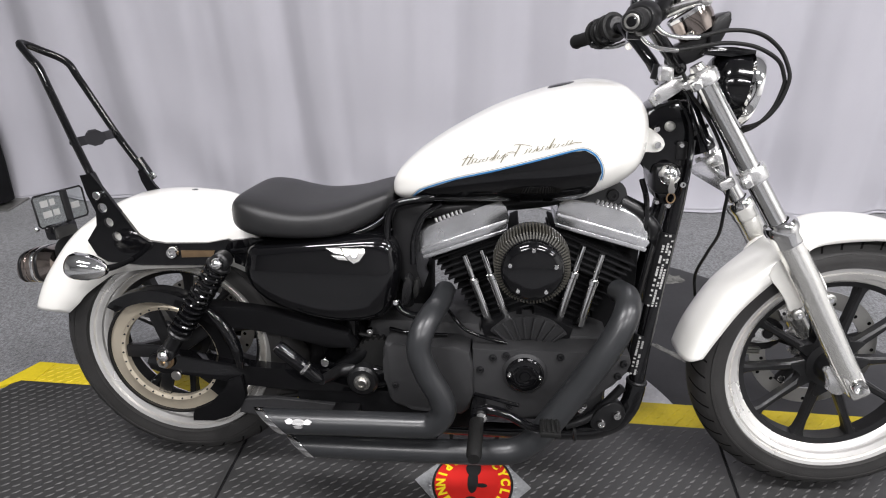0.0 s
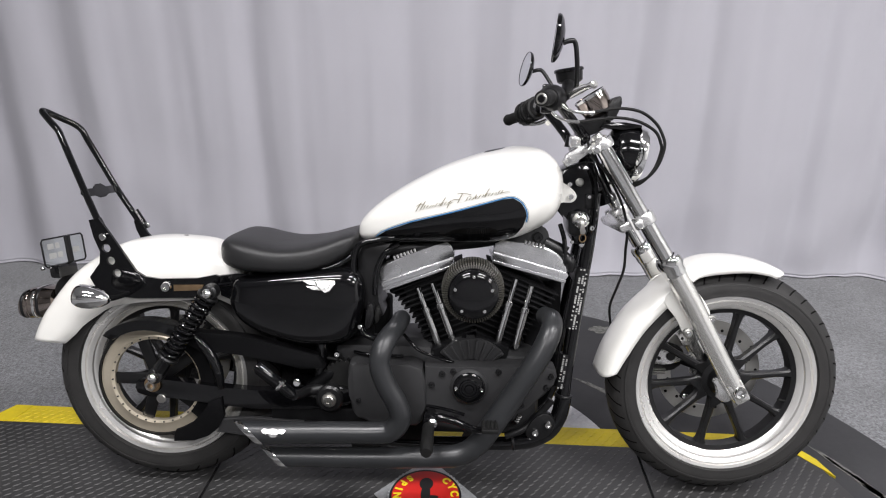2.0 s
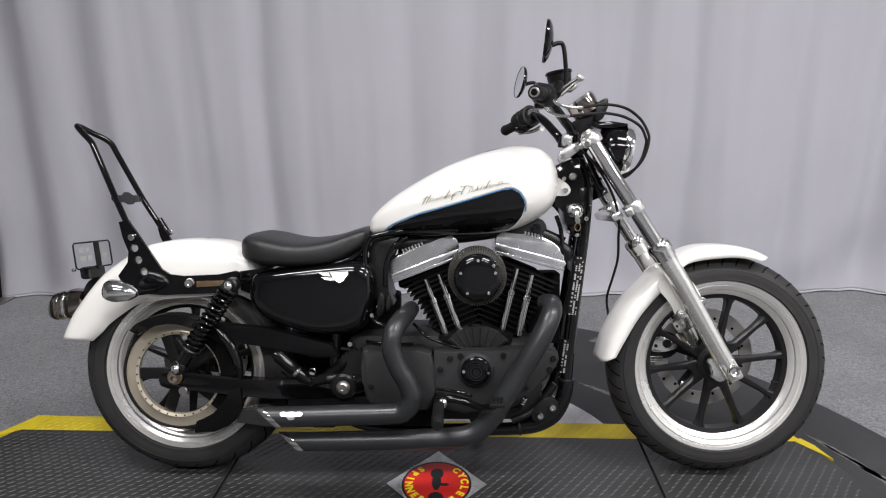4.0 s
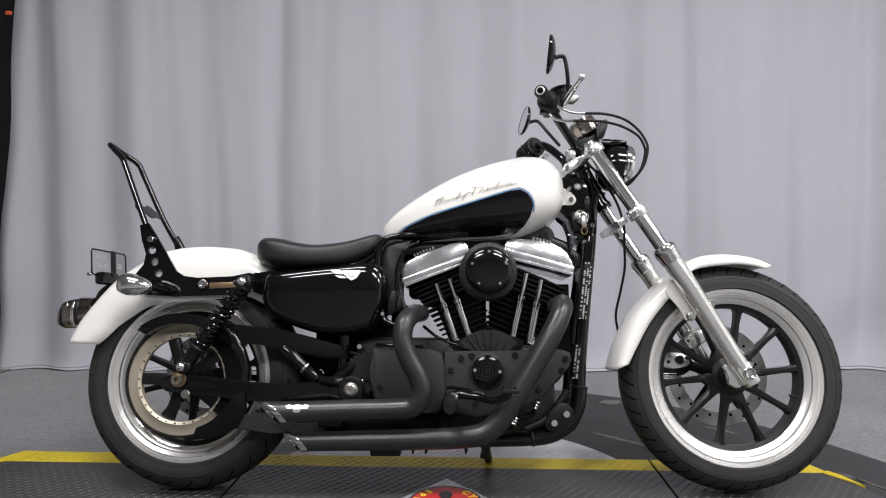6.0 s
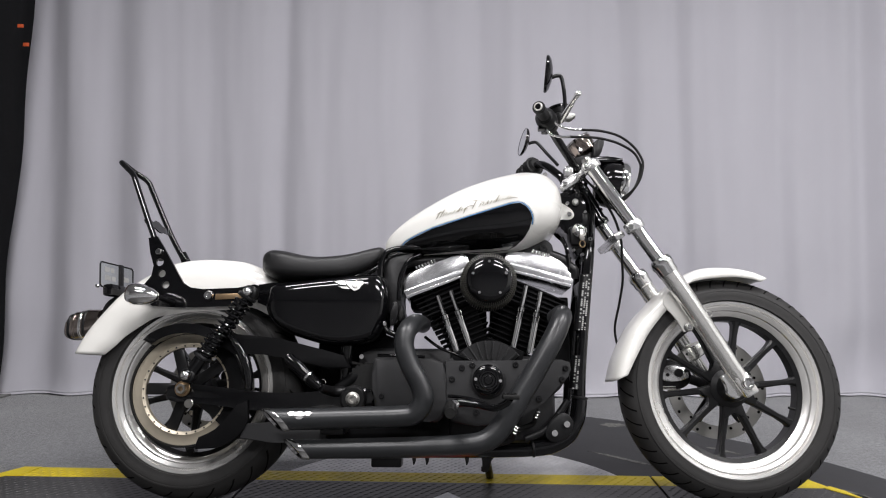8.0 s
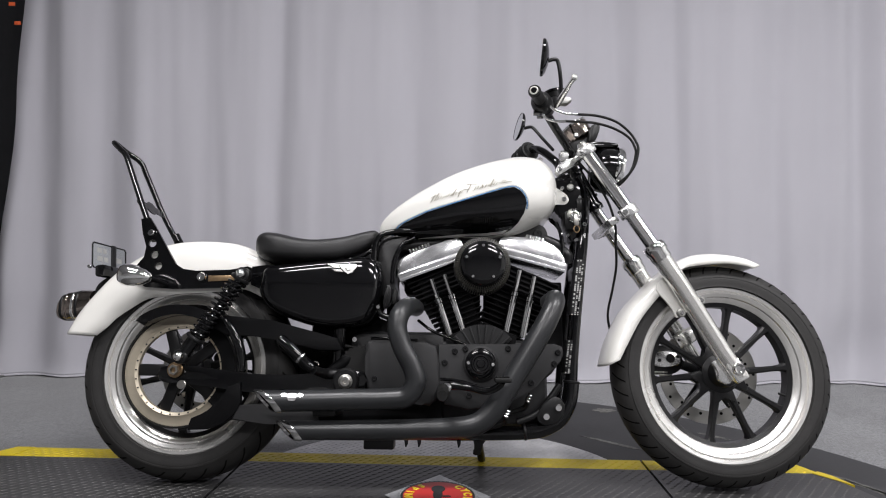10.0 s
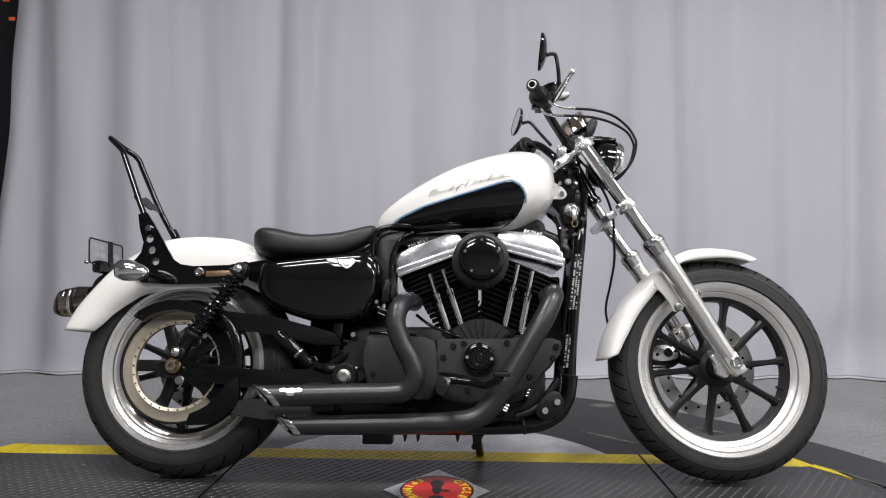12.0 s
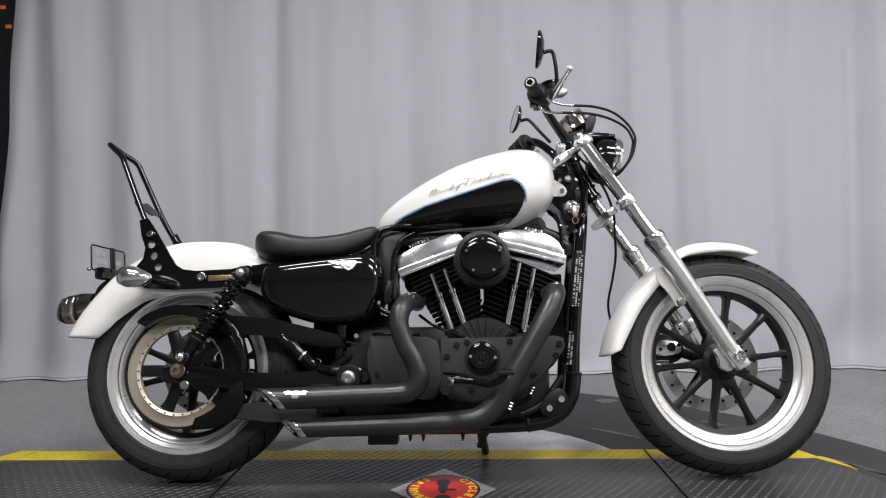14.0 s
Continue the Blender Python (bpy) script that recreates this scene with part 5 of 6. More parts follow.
# ---- swingarm, pulley, belt and guards
def drive():
    bm = bmesh.new()
    prism(bm, smooth2([(-0.045, 0.296), (-0.03, 0.318), (0.05, 0.318), (0.27, 0.296), (0.50, 0.312), (0.52, 0.285), (0.50, 0.255), (0.27, 0.246), (0.06, 0.268), (-0.03, 0.274)], 3), -0.125, -0.095, 0.006)
    root = part("swingarm", bm, GLOSS, bike, "gloss black swingarm")
    bm = bmesh.new()
    prism(bm, smooth2([(-0.045, 0.296), (-0.03, 0.318), (0.05, 0.318), (0.27, 0.296), (0.50, 0.312), (0.52, 0.285), (0.50, 0.255), (0.27, 0.246), (0.06, 0.268), (-0.03, 0.274)], 3), 0.095, 0.125, 0.006)
    part("far_arm", bm, GLOSS, root)
    bm = bmesh.new()
    box(bm, 0.36, 0.44, -0.10, 0.10, 0.255, 0.31, 0.01)
    part("cross_brace", bm, GLOSS, root)
    for x, z, r, m, nm in ((0.003, 0.307, 0.021, BRASS_AND_REFLECTION, "axle_washer"), (0.024, 0.268, 0.012, STEEL, "adjuster_washer")):
        bm = bmesh.new()
        disc(bm, (x, -0.128, z), r, 0.006, segs=28)
        part(nm, bm, m, root)
    bm = bmesh.new()
    lathe(bm, [(0.0, 0.0), (0.007, 0.0), (0.008, 0.012), (0.014, 0.012), (0.015, 0.0)], (0.003, -0.130, 0.307), (0, -1, 0), 6)
    part("axle_nut", bm, STEEL, root)
    # belt pulley
    bm = bmesh.new()
    lathe(bm, [(0.114, -0.008), (0.122, -0.011), (0.126, -0.008), (0.150, -0.006), (0.153, 0.0), (0.150, 0.006), (0.114, 0.006)], (0, -0.088, 0.306), segs=90, closed=True)
    pu = part("drive_pulley", bm, PULLEY, bike, "bare cast belt pulley ring")
    bm = bmesh.new()
    for i in range(5):
        a = 2 * math.pi * i / 5 + radians(36)
        t = Matrix.Translation((0, -0.086, 0.306)) @ Matrix.Rotation(-a, 4, "Y")
        box(bm, 0.02, 0.117, -0.005, 0.006, -0.016, 0.016, 0.004, t)
    part("pulley_web", bm, BLACK, pu)
    bm = bmesh.new()
    for i in range(30):
        a = 2 * math.pi * i / 30
        disc(bm, (0.1185 * math.cos(a), -0.0985, 0.306 + 0.1185 * math.sin(a)), 0.0022, 0.003, segs=8, bevel=0.0003)
    tagged(part("rivet", bm, INK, pu), kind="stuff")
    bm = bmesh.new()
    lathe(bm, [(0.151, -0.012), (0.156, -0.012), (0.156, 0.012), (0.151, 0.012)], (0, -0.088, 0.306), segs=90, closed=True)
    be = part("drive_belt", bm, SOFT, bike, "black toothed drive belt")
    for z in (0.455, 0.150):
        bm = bmesh.new()
        tube(bm, [(0.01, -0.088, z), (0.56, -0.088, 0.36 if z > 0.3 else 0.265)], 0.006, 8, smooth=False)
        part("belt_run", bm, SOFT, be)
    # upper guard, an arc over the pulley that runs forward
    out = []
    for a in np.linspace(radians(132), radians(60), 14):
        out.append((0.178 * math.cos(a), 0.306 + 0.178 * math.sin(a)))
    arch = out[:]
    out = [(0.09, 0.459), (0.204, 0.449), (0.267, 0.442), (0.394, 0.410), (0.441, 0.397), (0.457, 0.365), (0.395, 0.362), (0.269, 0.392), (0.206, 0.404), (0.14, 0.400), (0.085, 0.432)]
    for a in np.linspace(radians(60), radians(128), 12):
        arch.append((0.151 * math.cos(a), 0.306 + 0.151 * math.sin(a)))
    bm = bmesh.new()
    prism(bm, out, -0.136, -0.100, 0.003)
    g = part("belt_guard", bm, MATT, bike, "black upper belt guard")
    part("arch", prism(bmesh.new(), arch, -0.138, -0.098, 0.009), GLOSS, g, "gloss black arch over the pulley")
    # the curved rib behind the shock
    pts = [(0.19 * math.cos(a), -0.142, 0.306 + 0.19 * math.sin(a)) for a in np.linspace(radians(52), radians(0), 10)]
    bm = bmesh.new()
    tube(bm, pts, [0.004, 0.012, 0.014, 0.013, 0.008], 10)
    part("rib", bm, GLOSS, g)
    low = [(0.052, 0.150), (0.0534, 0.1656), (0.0587, 0.1813), (0.085, 0.190), (0.1033, 0.2004), (0.128, 0.225), (0.145, 0.250), (0.1517, 0.2643), (0.1839, 0.2772), (0.1902, 0.226), (0.18, 0.205), (0.1696, 0.1879), (0.145, 0.168), (0.1066, 0.1531)]
    lg = part("lower_guard", prism(bmesh.new(), low, -0.132, -0.118, 0.002), MATT, g, "matt black lower guard plate")
    part("guard_wedge", prism(bmesh.new(), [(0.178, 0.216), (0.256, 0.221), (0.40, 0.215), (0.40, 0.165), (0.256, 0.168), (0.168, 0.178)], -0.128, -0.114, 0.003), WRINKLE, lg)
    # inner arc that hides the front of the pulley, added for guard and shadow
    arc = [(r * math.cos(t), 0.306 + r * math.sin(t)) for r, ts in ((0.158, np.linspace(radians(60), radians(-42), 22)), (0.122, np.linspace(radians(-42), radians(60), 22))) for t in ts]
    part("guard_shadow_arc", prism(bmesh.new(), arc, -0.106, -0.101), MATT, g, smooth=False)


drive()


# ---- frame
def frame_tubes():
    root = None
    for s in (-1, 1):
        bm = bmesh.new()
        tube(bm, [(1.145, s * 0.035, 0.82), (1.132, s * 0.055, 0.70), (1.119, s * 0.062, 0.60), (1.092, s * 0.075, 0.385), (1.082, s * 0.082, 0.27), (1.073, s * 0.086, 0.228), (1.048, s * 0.088, 0.186), (1.00, s * 0.09, 0.160), (0.90, s * 0.09, 0.148), (0.6, s * 0.09, 0.15), (0.45, s * 0.09, 0.2), (0.44, s * 0.09, 0.35), (0.45, s * 0.09, 0.55)], 0.0175, 16)
        p = part("frame" if root is None else "frame_rail", bm, GLOSS, bike if root is None else root, "gloss black tubular frame")
        if root is None:
            root = p
        bm = bmesh.new()
        tube(bm, [(0.535, s * 0.075, 0.685), (0.518, s * 0.085, 0.650), (0.465, s * 0.098, 0.622), (0.38, s * 0.100, 0.605), (0.29, s * 0.100, 0.588), (0.18, s * 0.098, 0.570)], 0.0085, 14)
        part("seat_rail", bm, GLOSS, root)
        part("strut_bracket", prism(bmesh.new(), [(0.185, 0.597), (0.225, 0.602), (0.29, 0.600), (0.29, 0.49), (0.255, 0.500), (0.225, 0.530), (0.185, 0.545)], s * 0.104, s * 0.092, 0.002), GLOSS, root)
        bm = bmesh.new()
        tube(bm, [(1.11, s * 0.02, 0.86), (1.0, s * 0.035, 0.76), (0.9, s * 0.05, 0.70), (0.7, s * 0.06, 0.675), (0.52, s * 0.08, 0.66)], 0.015, 14)
        part("top_rail", bm, BLACK, root)
    for z, x in ((0.80, 1.13), (0.70, 1.135), (0.60, 1.118)):
        bm = bmesh.new()
        box(bm, x - 0.012, x + 0.012, -0.06, 0.06, z - 0.02, z + 0.02, 0.006)
        part("gusset", bm, BLACK, root)
    # printed labels along the down tube
    for z0, z1, k in ((0.47, 0.63, 7), (0.31, 0.40, 5)):
        lab = part("label_sleeve", tube(bmesh.new(), [(1.132 + (z0 - 0.70) * 0.148, -0.062 - (0.6 - z0) * 0.055, z0), (1.132 + (z1 - 0.70) * 0.148, -0.062 - (0.6 - z1) * 0.055, z1)], 0.0183, 16, smooth=False), BLACK, root, "black printed label")
        rnd = random.Random(k)
        rows = k * 4
        for i in range(rows):
            z = z0 + (z1 - z0) * (i + 0.5) / rows
            x, y = 1.132 + (z - 0.70) * 0.148, -0.062 - (0.6 - z) * 0.055
            for u in (-0.008, 0.0, 0.007):
                if rnd.random() < 0.25:
                    continue
                bm = bmesh.new()
                hgt = (z1 - z0) / rows * rnd.uniform(0.25, 0.48)
                h = math.sqrt(0.0188 ** 2 - u * u)
                box(bm, x + u - 0.0022, x + u + 0.0022, y - h - 0.0004, y - h + 0.002, z - hgt, z + hgt)
                part("bar", bm, LABEL, lab, smooth=False)
    # thick cast elbow at the foot of the down tube
    el = part("cast_elbow", tube(bmesh.new(), [(1.0835, -0.082, 0.285), (1.081, -0.084, 0.262), (1.072, -0.086, 0.226), (1.047, -0.088, 0.186), (1.002, -0.09, 0.162), (0.955, -0.09, 0.154)], 0.0218, 20), GLOSS, root, "gloss black cast frame elbow")
    for p, d in (((1.0838, -0.082, 0.287), (0.12, 0, 1)), ((0.953, -0.09, 0.154), (1, 0, 0.12))):
        bm = bmesh.new()
        disc(bm, p, 0.0235, 0.008, d, 22, 0.002)
        part("weld_ring", bm, BLACK, el)
    # cast junction at the foot of the down tube
    bm = bmesh.new()
    prism(bm, smooth2([(0.985, 0.185), (0.99, 0.215), (1.02, 0.245), (1.045, 0.245), (1.06, 0.22), (1.045, 0.185), (1.01, 0.172)], 3), -0.116, -0.09, 0.004)
    j = part("junction_plate", bm, BLACK, root)
    bolt("junction_bolt", (1.041, -0.117, 0.219), 0.010, CHROME, j)
    bolt("junction_bolt", (1.008, -0.117, 0.196), 0.010, CHROME, j)
    bm = bmesh.new()
    tube(bm, [(1.05, -0.10, 0.28), (1.02, -0.10, 0.24), (0.98, -0.105, 0.20), (0.93, -0.11, 0.18)], 0.010, 10)
    part("control_bracket", bm, BLACK, j)
    for p in ((0.957, -0.135, 0.238), (0.900, -0.140, 0.198)):
        bm = bmesh.new()
        for k in range(3):
            disc(bm, Vector(p) + Vector((0.003, -0.004, 0.0075)) * k, 0.0068, 0.005, (0.3, -0.4, 0.8), 14, 0.001)
        part("chrome_fitting", bm, CHROME, j)
        part("hose", tube(bmesh.new(), [Vector(p) + Vector((0, 0.002, -0.003)), Vector(p) + Vector((-0.008, 0.02, -0.02)), Vector(p) + Vector((-0.05, 0.03, -0.035))], 0.007, 10), SOFT, j)
    # ignition switch with its key ring
    bm = bmesh.new()
    box(bm, 1.075, 1.125, -0.085, -0.02, 0.715, 0.775, 0.012)
    ig = part("ignition_switch", bm, BLACK, root)
    bm = bmesh.new()
    lathe(bm, [(0.022, -0.004), (0.022, 0.004), (0.019, 0.008), (0.012, 0.015), (0.009, 0.016), (0.006, 0.011), (0, 0.011)], (1.103, -0.088, 0.757), (0, -1, 0), 12)
    part("bezel", bm, CHROME, ig)
    bm = bmesh.new()
    tube(bm, [(1.106 + 0.008 * math.cos(a), -0.106, 0.714 + 0.010 * math.sin(a)) for a in np.linspace(0, 2 * math.pi, 20)], 0.0016, 6, smooth=False)
    part("key_ring", bm, BRASS_AND_REFLECTION, ig)
    bm = bmesh.new()
    prism(bm, [(1.100, 0.757), (1.108, 0.757), (1.109, 0.738), (1.113, 0.733), (1.111, 0.724), (1.101, 0.724), (1.098, 0.733), (1.100, 0.740)], -0.109, -0.105, 0.0006)
    part("key", bm, STEEL, ig)
    bm = bmesh.new()
    disc(bm, (1.100, -0.062, 0.850), 0.0105, 0.012, segs=24, bevel=0.004)
    part("neck_bolt", bm, CAST, root)
    bm = bmesh.new()
    prism(bm, smooth2([(1.03, 0.80), (1.045, 0.868), (1.09, 0.896), (1.135, 0.90), (1.150, 0.83), (1.150, 0.75), (1.12, 0.69), (1.09, 0.70), (1.075, 0.765)], 3), -0.055, 0.055, 0.008)
    part("neck_gusset", bm, GLOSS, root)
    for pts, r in (([(1.125, -0.062, 0.885), (1.140, -0.070, 0.84), (1.142, -0.070, 0.76), (1.130, -0.066, 0.70)], 0.006), ([(1.056, -0.06, 0.742), (1.066, -0.075, 0.705), (1.070, -0.075, 0.66), (1.068, -0.07, 0.62)], 0.006)):
        part("neck_wire", tube(bmesh.new(), pts, r, 8), GLOSS, root)
    for p, r in (((1.075, -0.064, 0.845), 0.006), ((1.123, -0.074, 0.815), 0.005), ((1.135, -0.070, 0.735), 0.007), ((1.112, -0.066, 0.69), 0.006), ((1.085, -0.080, 0.70), 0.005)):
        bolt("neck_nut", p, r, CHROME, root, 0.007)
    # side stand
    bm = bmesh.new()
    tube(bm, [(0.83, 0.085, 0.14), (0.838, 0.12, 0.10), (0.85, 0.20, 0.045), (0.85, 0.235, 0.045)], 0.012, 12)
    sd = part("side_stand", bm, BLACK, root)
    bm = bmesh.new()
    prism(bm, smooth2([(0.812, 0.128), (0.824, 0.110), (0.826, 0.085), (0.818, 0.078), (0.824, 0.072), (0.842, 0.074), (0.846, 0.105), (0.872, 0.130), (0.85, 0.136)], 2), 0.06, 0.085, 0.003)
    part("stand_stop", bm, BLACK, sd)
    for x in (0.633, 0.668, 0.775):
        part("rail_tab", prism(bmesh.new(), [(x - 0.007, 0.137), (x + 0.007, 0.137), (x + 0.005, 0.119), (x + 0.001, 0.110), (x - 0.002, 0.110)], -0.094, -0.088, 0.001), BLACK, root)
    bm = bmesh.new()
    box(bm, 0.513, 0.597, -0.06, 0.0, 0.098, 0.132, 0.005)
    part("belly_block", bm, BLACK, root)


frame_tubes()


# ---- engine
def engine():
    bm = bmesh.new()
    box(bm, 0.70, 1.02, -0.09, 0.13, 0.165, 0.40, 0.03)
    box(bm, 0.47, 0.74, -0.09, 0.13, 0.20, 0.42, 0.03)
    root = part("engine", bm, WRINKLE, bike, "black wrinkle-finish crankcase")
    gear = [(0.717, 0.384), (0.80, 0.384), (0.95, 0.386), (1.030, 0.388), (1.050, 0.381), (1.054, 0.362), (1.046, 0.345), (1.021, 0.309), (0.98, 0.276), (0.933, 0.247), (0.90, 0.228), (0.80, 0.212), (0.735, 0.225), (0.717, 0.26)]
    bm = bmesh.new()
    prism(bm, gear, -0.150, -0.08, 0.008)
    gc = part("gearcase_cover", bm, WRINKLE, root, "black gearcase cover")
    bm = bmesh.new()
    disc(bm, (0.831, -0.152, 0.333), 0.047, 0.018, segs=48, bevel=0.006)
    part("timer_boss", bm, WRINKLE, gc)
    bm = bmesh.new()
    lathe(bm, [(0, 0.010), (0.010, 0.010), (0.012, 0.007), (0.018, 0.007), (0.020, 0.010), (0.024, 0.010), (0.026, 0.007), (0.036, 0.006), (0.040, 0.003), (0.041, 0)], (0.831, -0.161, 0.333), (0, -1, 0), 48)
    tc = part("timer_cover", bm, GLOSS, gc, "gloss black round timer cover")
    for x, z in ((0.798, 0.335), (0.863, 0.331)):
        bolt("timer_screw", (x, -0.1675, z), 0.005, CHROME, tc, 0.004)
    for x, z in ((0.735, 0.335), (0.762, 0.365), (0.79, 0.372), (0.905, 0.374), (0.80, 0.25), (0.895, 0.252), (1.028, 0.335), (1.038, 0.365), (0.965, 0.285)):
        bolt("cover_screw", (x, -0.150, z), 0.008, BLACK, gc, 0.006)
    bm = bmesh.new()
    prism(bm, smooth2([(0.523, 0.376), (0.545, 0.392), (0.60, 0.384), (0.712, 0.378), (0.712, 0.235), (0.65, 0.228), (0.56, 0.236), (0.530, 0.27)], 3), -0.158, -0.08, 0.010)
    sc = part("sprocket_cover", bm, WRINKLE, root, "black sprocket cover")
    bolt("cover_screw", (0.549, -0.158, 0.291), 0.007, BLACK, sc, 0.005)
    for x, lean, nm in ((0.0, -1, "rear"), (0.0, 1, "front")):
        ax = Vector((lean * math.sin(radians(22.5)), 0, math.cos(radians(22.5))))
        px = Vector((ax.z, 0, -ax.x))
        o = Vector((0.842, 0, 0.288))
        t = Matrix((( px.x, 0, ax.x, o.x), (0, 1, 0, 0), (px.z, 0, ax.z, o.z), (0, 0, 0, 1)))
        bm = bmesh.new()
        inn = -lean
        u0, u1 = sorted((-inn * 0.056, inn * 0.062))
        box(bm, u0, u1, -0.040, 0.075, 0.10, 0.34, 0.012, t)
        cy = part("cylinder", bm, FIN, root, "black finned cylinder")
        for k in range(8):
            h = 0.148 + 0.0155 * k
            bm = bmesh.new()
            w = 0.066 + 0.0022 * k
            u0, u1 = sorted((-inn * w, inn * (w + 0.004)))
            box(bm, u0, u1, -0.050, 0.075, h - 0.0022, h + 0.0022, 0.0015, t)
            part("cooling_fin", bm, FIN, cy)
        # head fins get wider
        for k in range(5):
            h = 0.275 + 0.0135 * k
            bm = bmesh.new()
            w = 0.086 + 0.0035 * k
            box(bm, -w, w, -0.068, 0.085, h - 0.0026, h + 0.0026, 0.002, t)
            part("cooling_fin", bm, FIN, cy)
        bm = bmesh.new()
        box(bm, -0.07, 0.07, -0.058, 0.075, 0.265, 0.335, 0.006, t)
        part("head", bm, FIN, cy)
        # polished rocker box with a sloped side, black lid and a bolt row
        if lean < 0:
            out = [(0.609, 0.563), (0.597, 0.582), (0.5916, 0.608), (0.600, 0.626), (0.615, 0.638), (0.660, 0.656), (0.706, 0.671), (0.735, 0.683), (0.767, 0.692), (0.781, 0.682), (0.788, 0.660), (0.780, 0.630)]
            base, bolts = (0.609, 0.563, 0.375), [(0.632 + 0.0088 * k, 0.648 + 0.0033 * k) for k in range(7)]
        else:
            out = [(0.888, 0.645), (0.884, 0.668), (0.890, 0.690), (0.910, 0.699), (0.960, 0.694), (1.0216, 0.685), (1.048, 0.670), (1.0626, 0.656), (1.076, 0.632), (1.079, 0.609), (1.0704, 0.595)]
            base, bolts = (0.888, 0.645, -0.275), [(0.968 + 0.0090 * k, 0.695 - 0.0020 * k) for k in range(6)]
        bm = bmesh.new()
        prism(bm, out, -0.079, 0.08, 0.005)
        rk = part("rocker_box", bm, ROCKER, root, "polished aluminium rocker box")
        x0, x1 = (0.594, 0.786) if lean < 0 else (0.884, 1.081)
        rise = lambda x: base[1] + base[2] * (x - base[0])
        bm = bmesh.new()
        prism(bm, [out[0], (x0, rise(x0) + 0.020), (x0 + 0.004, rise(x0 + 0.004) + 0.026), (x1 - 0.004, rise(x1 - 0.004) + 0.026), (x1, rise(x1) + 0.020), out[-1]], -0.083, 0.081, 0.0035)
        part("lower_tier", bm, ROCKER, rk)
        ends = (out[0], out[-1])
        bm = bmesh.new()
        prism(bm, [(ends[0][0] - 0.003, ends[0][1] - 0.003), (ends[0][0] - 0.006, ends[0][1] + 0.005), (ends[1][0] + 0.005, ends[1][1] + 0.005), (ends[1][0] + 0.002, ends[1][1] - 0.003)], -0.0845, 0.082, 0.001)
        part("joint_step", bm, ROCKER, rk)
        bm = bmesh.new()
        h0 = 0.340
        box(bm, -0.045, 0.06, -0.055, 0.070, h0 + 0.040, h0 + 0.060, 0.008, t)
        part("rocker_lid", bm, BLACK, rk, "black rocker lid")
        for x, z in bolts:
            bm = bmesh.new()
            disc(bm, (x, -0.0785, z + 0.001), 0.0038, 0.012, ax, 14, 0.0012)
            part("lid_bolt", bm, CHROME, rk)
        bm = bmesh.new()
        prism(bm, [(-0.065, 0.098), (0.05, 0.098), (0.04, 0.150), (-0.055, 0.150)], -0.085, -0.03, 0.006)
        bmesh.ops.transform(bm, matrix=t, verts=bm.verts)
        part("lifter_block", bm, MATT, root)
    # ribbed fan-shaped casting over the gearcase, where the pushrod tubes end
    fan = [(0.838 + r * math.cos(a), 0.335 + r * math.sin(a)) for r, span in ((0.106, np.linspace(radians(38), radians(142), 22)), (0.052, np.linspace(radians(142), radians(38), 14))) for a in span]
    fc = part("fan_casting", prism(bmesh.new(), fan, -0.098, -0.06, 0.004), WRINKLE, root, "black ribbed casting")
    for k in range(8):
        a = radians(44 + 13.1 * k)
        t = Matrix.Translation((0.838, 0, 0.335)) @ Matrix.Rotation(-a, 4, "Y")
        bm = bmesh.new()
        box(bm, 0.054, 0.105, -0.105, -0.096, -0.0022, 0.0022, 0.001, t)
        part("rib", bm, WRINKLE, fc)
    # dark filler boxes added behind and between the cylinders to close see-through gaps
    for b in ((0.790, 0.8365, 0.0, 0.06, 0.38, 0.56), (0.8480, 0.895, 0.0, 0.06, 0.38, 0.56), (0.985, 1.078, 0.0, 0.09, 0.37, 0.575)):
        bm = bmesh.new()
        box(bm, *b, 0.004)
        part("casting", bm, FIN, root)
    # push rod covers
    for a, b in (((0.693, 0.570), (0.750, 0.410)), ((0.731, 0.584), (0.788, 0.421)), ((0.947, 0.599), (0.907, 0.422)), ((0.988, 0.581), (0.953, 0.408))):
        A, B = Vector((a[0], -0.071, a[1])), Vector((b[0], -0.058, b[1]))
        d = (B - A).normalized()
        m = A.lerp(B, 0.36)
        rod = part("pushrod_tube", tube(bmesh.new(), [m, B], 0.0098, 18, smooth=False), CHROME, root, "chrome pushrod tube")
        part("upper_tube", tube(bmesh.new(), [A, m], 0.0072, 16, smooth=False), CHROME, rod)
        bm = bmesh.new()
        disc(bm, m + d * 0.004, 0.0115, 0.016, d, 20, 0.002)
        part("collar", bm, CHROME, rod)
    # intake and air cleaner
    c = Vector((0.834, -0.018, 0.5925))
    bm = bmesh.new()
    tube(bm, [c + Vector((0, 0.02, 0)), c + Vector((0, -0.14, 0))], 0.032, 24, smooth=False)
    part("intake", bm, BLACK, root)
    bm = bmesh.new()
    lathe(bm, [(0.0, -0.122), (0.070, -0.122), (0.076, -0.125), (0.076, -0.130), (0.072, -0.132), (0.069, -0.134), (0.068, -0.190), (0.056, -0.194), (0, -0.194)], c, (0, 1, 0), 64)
    air = part("air_cleaner", bm, SOFT, bike, "round black air cleaner with pleated element")
    for k in range(72):
        a = 2 * math.pi * k / 72
        bm = bmesh.new()
        t = Matrix.Translation(c) @ Matrix.Rotation(-a, 4, "Y")
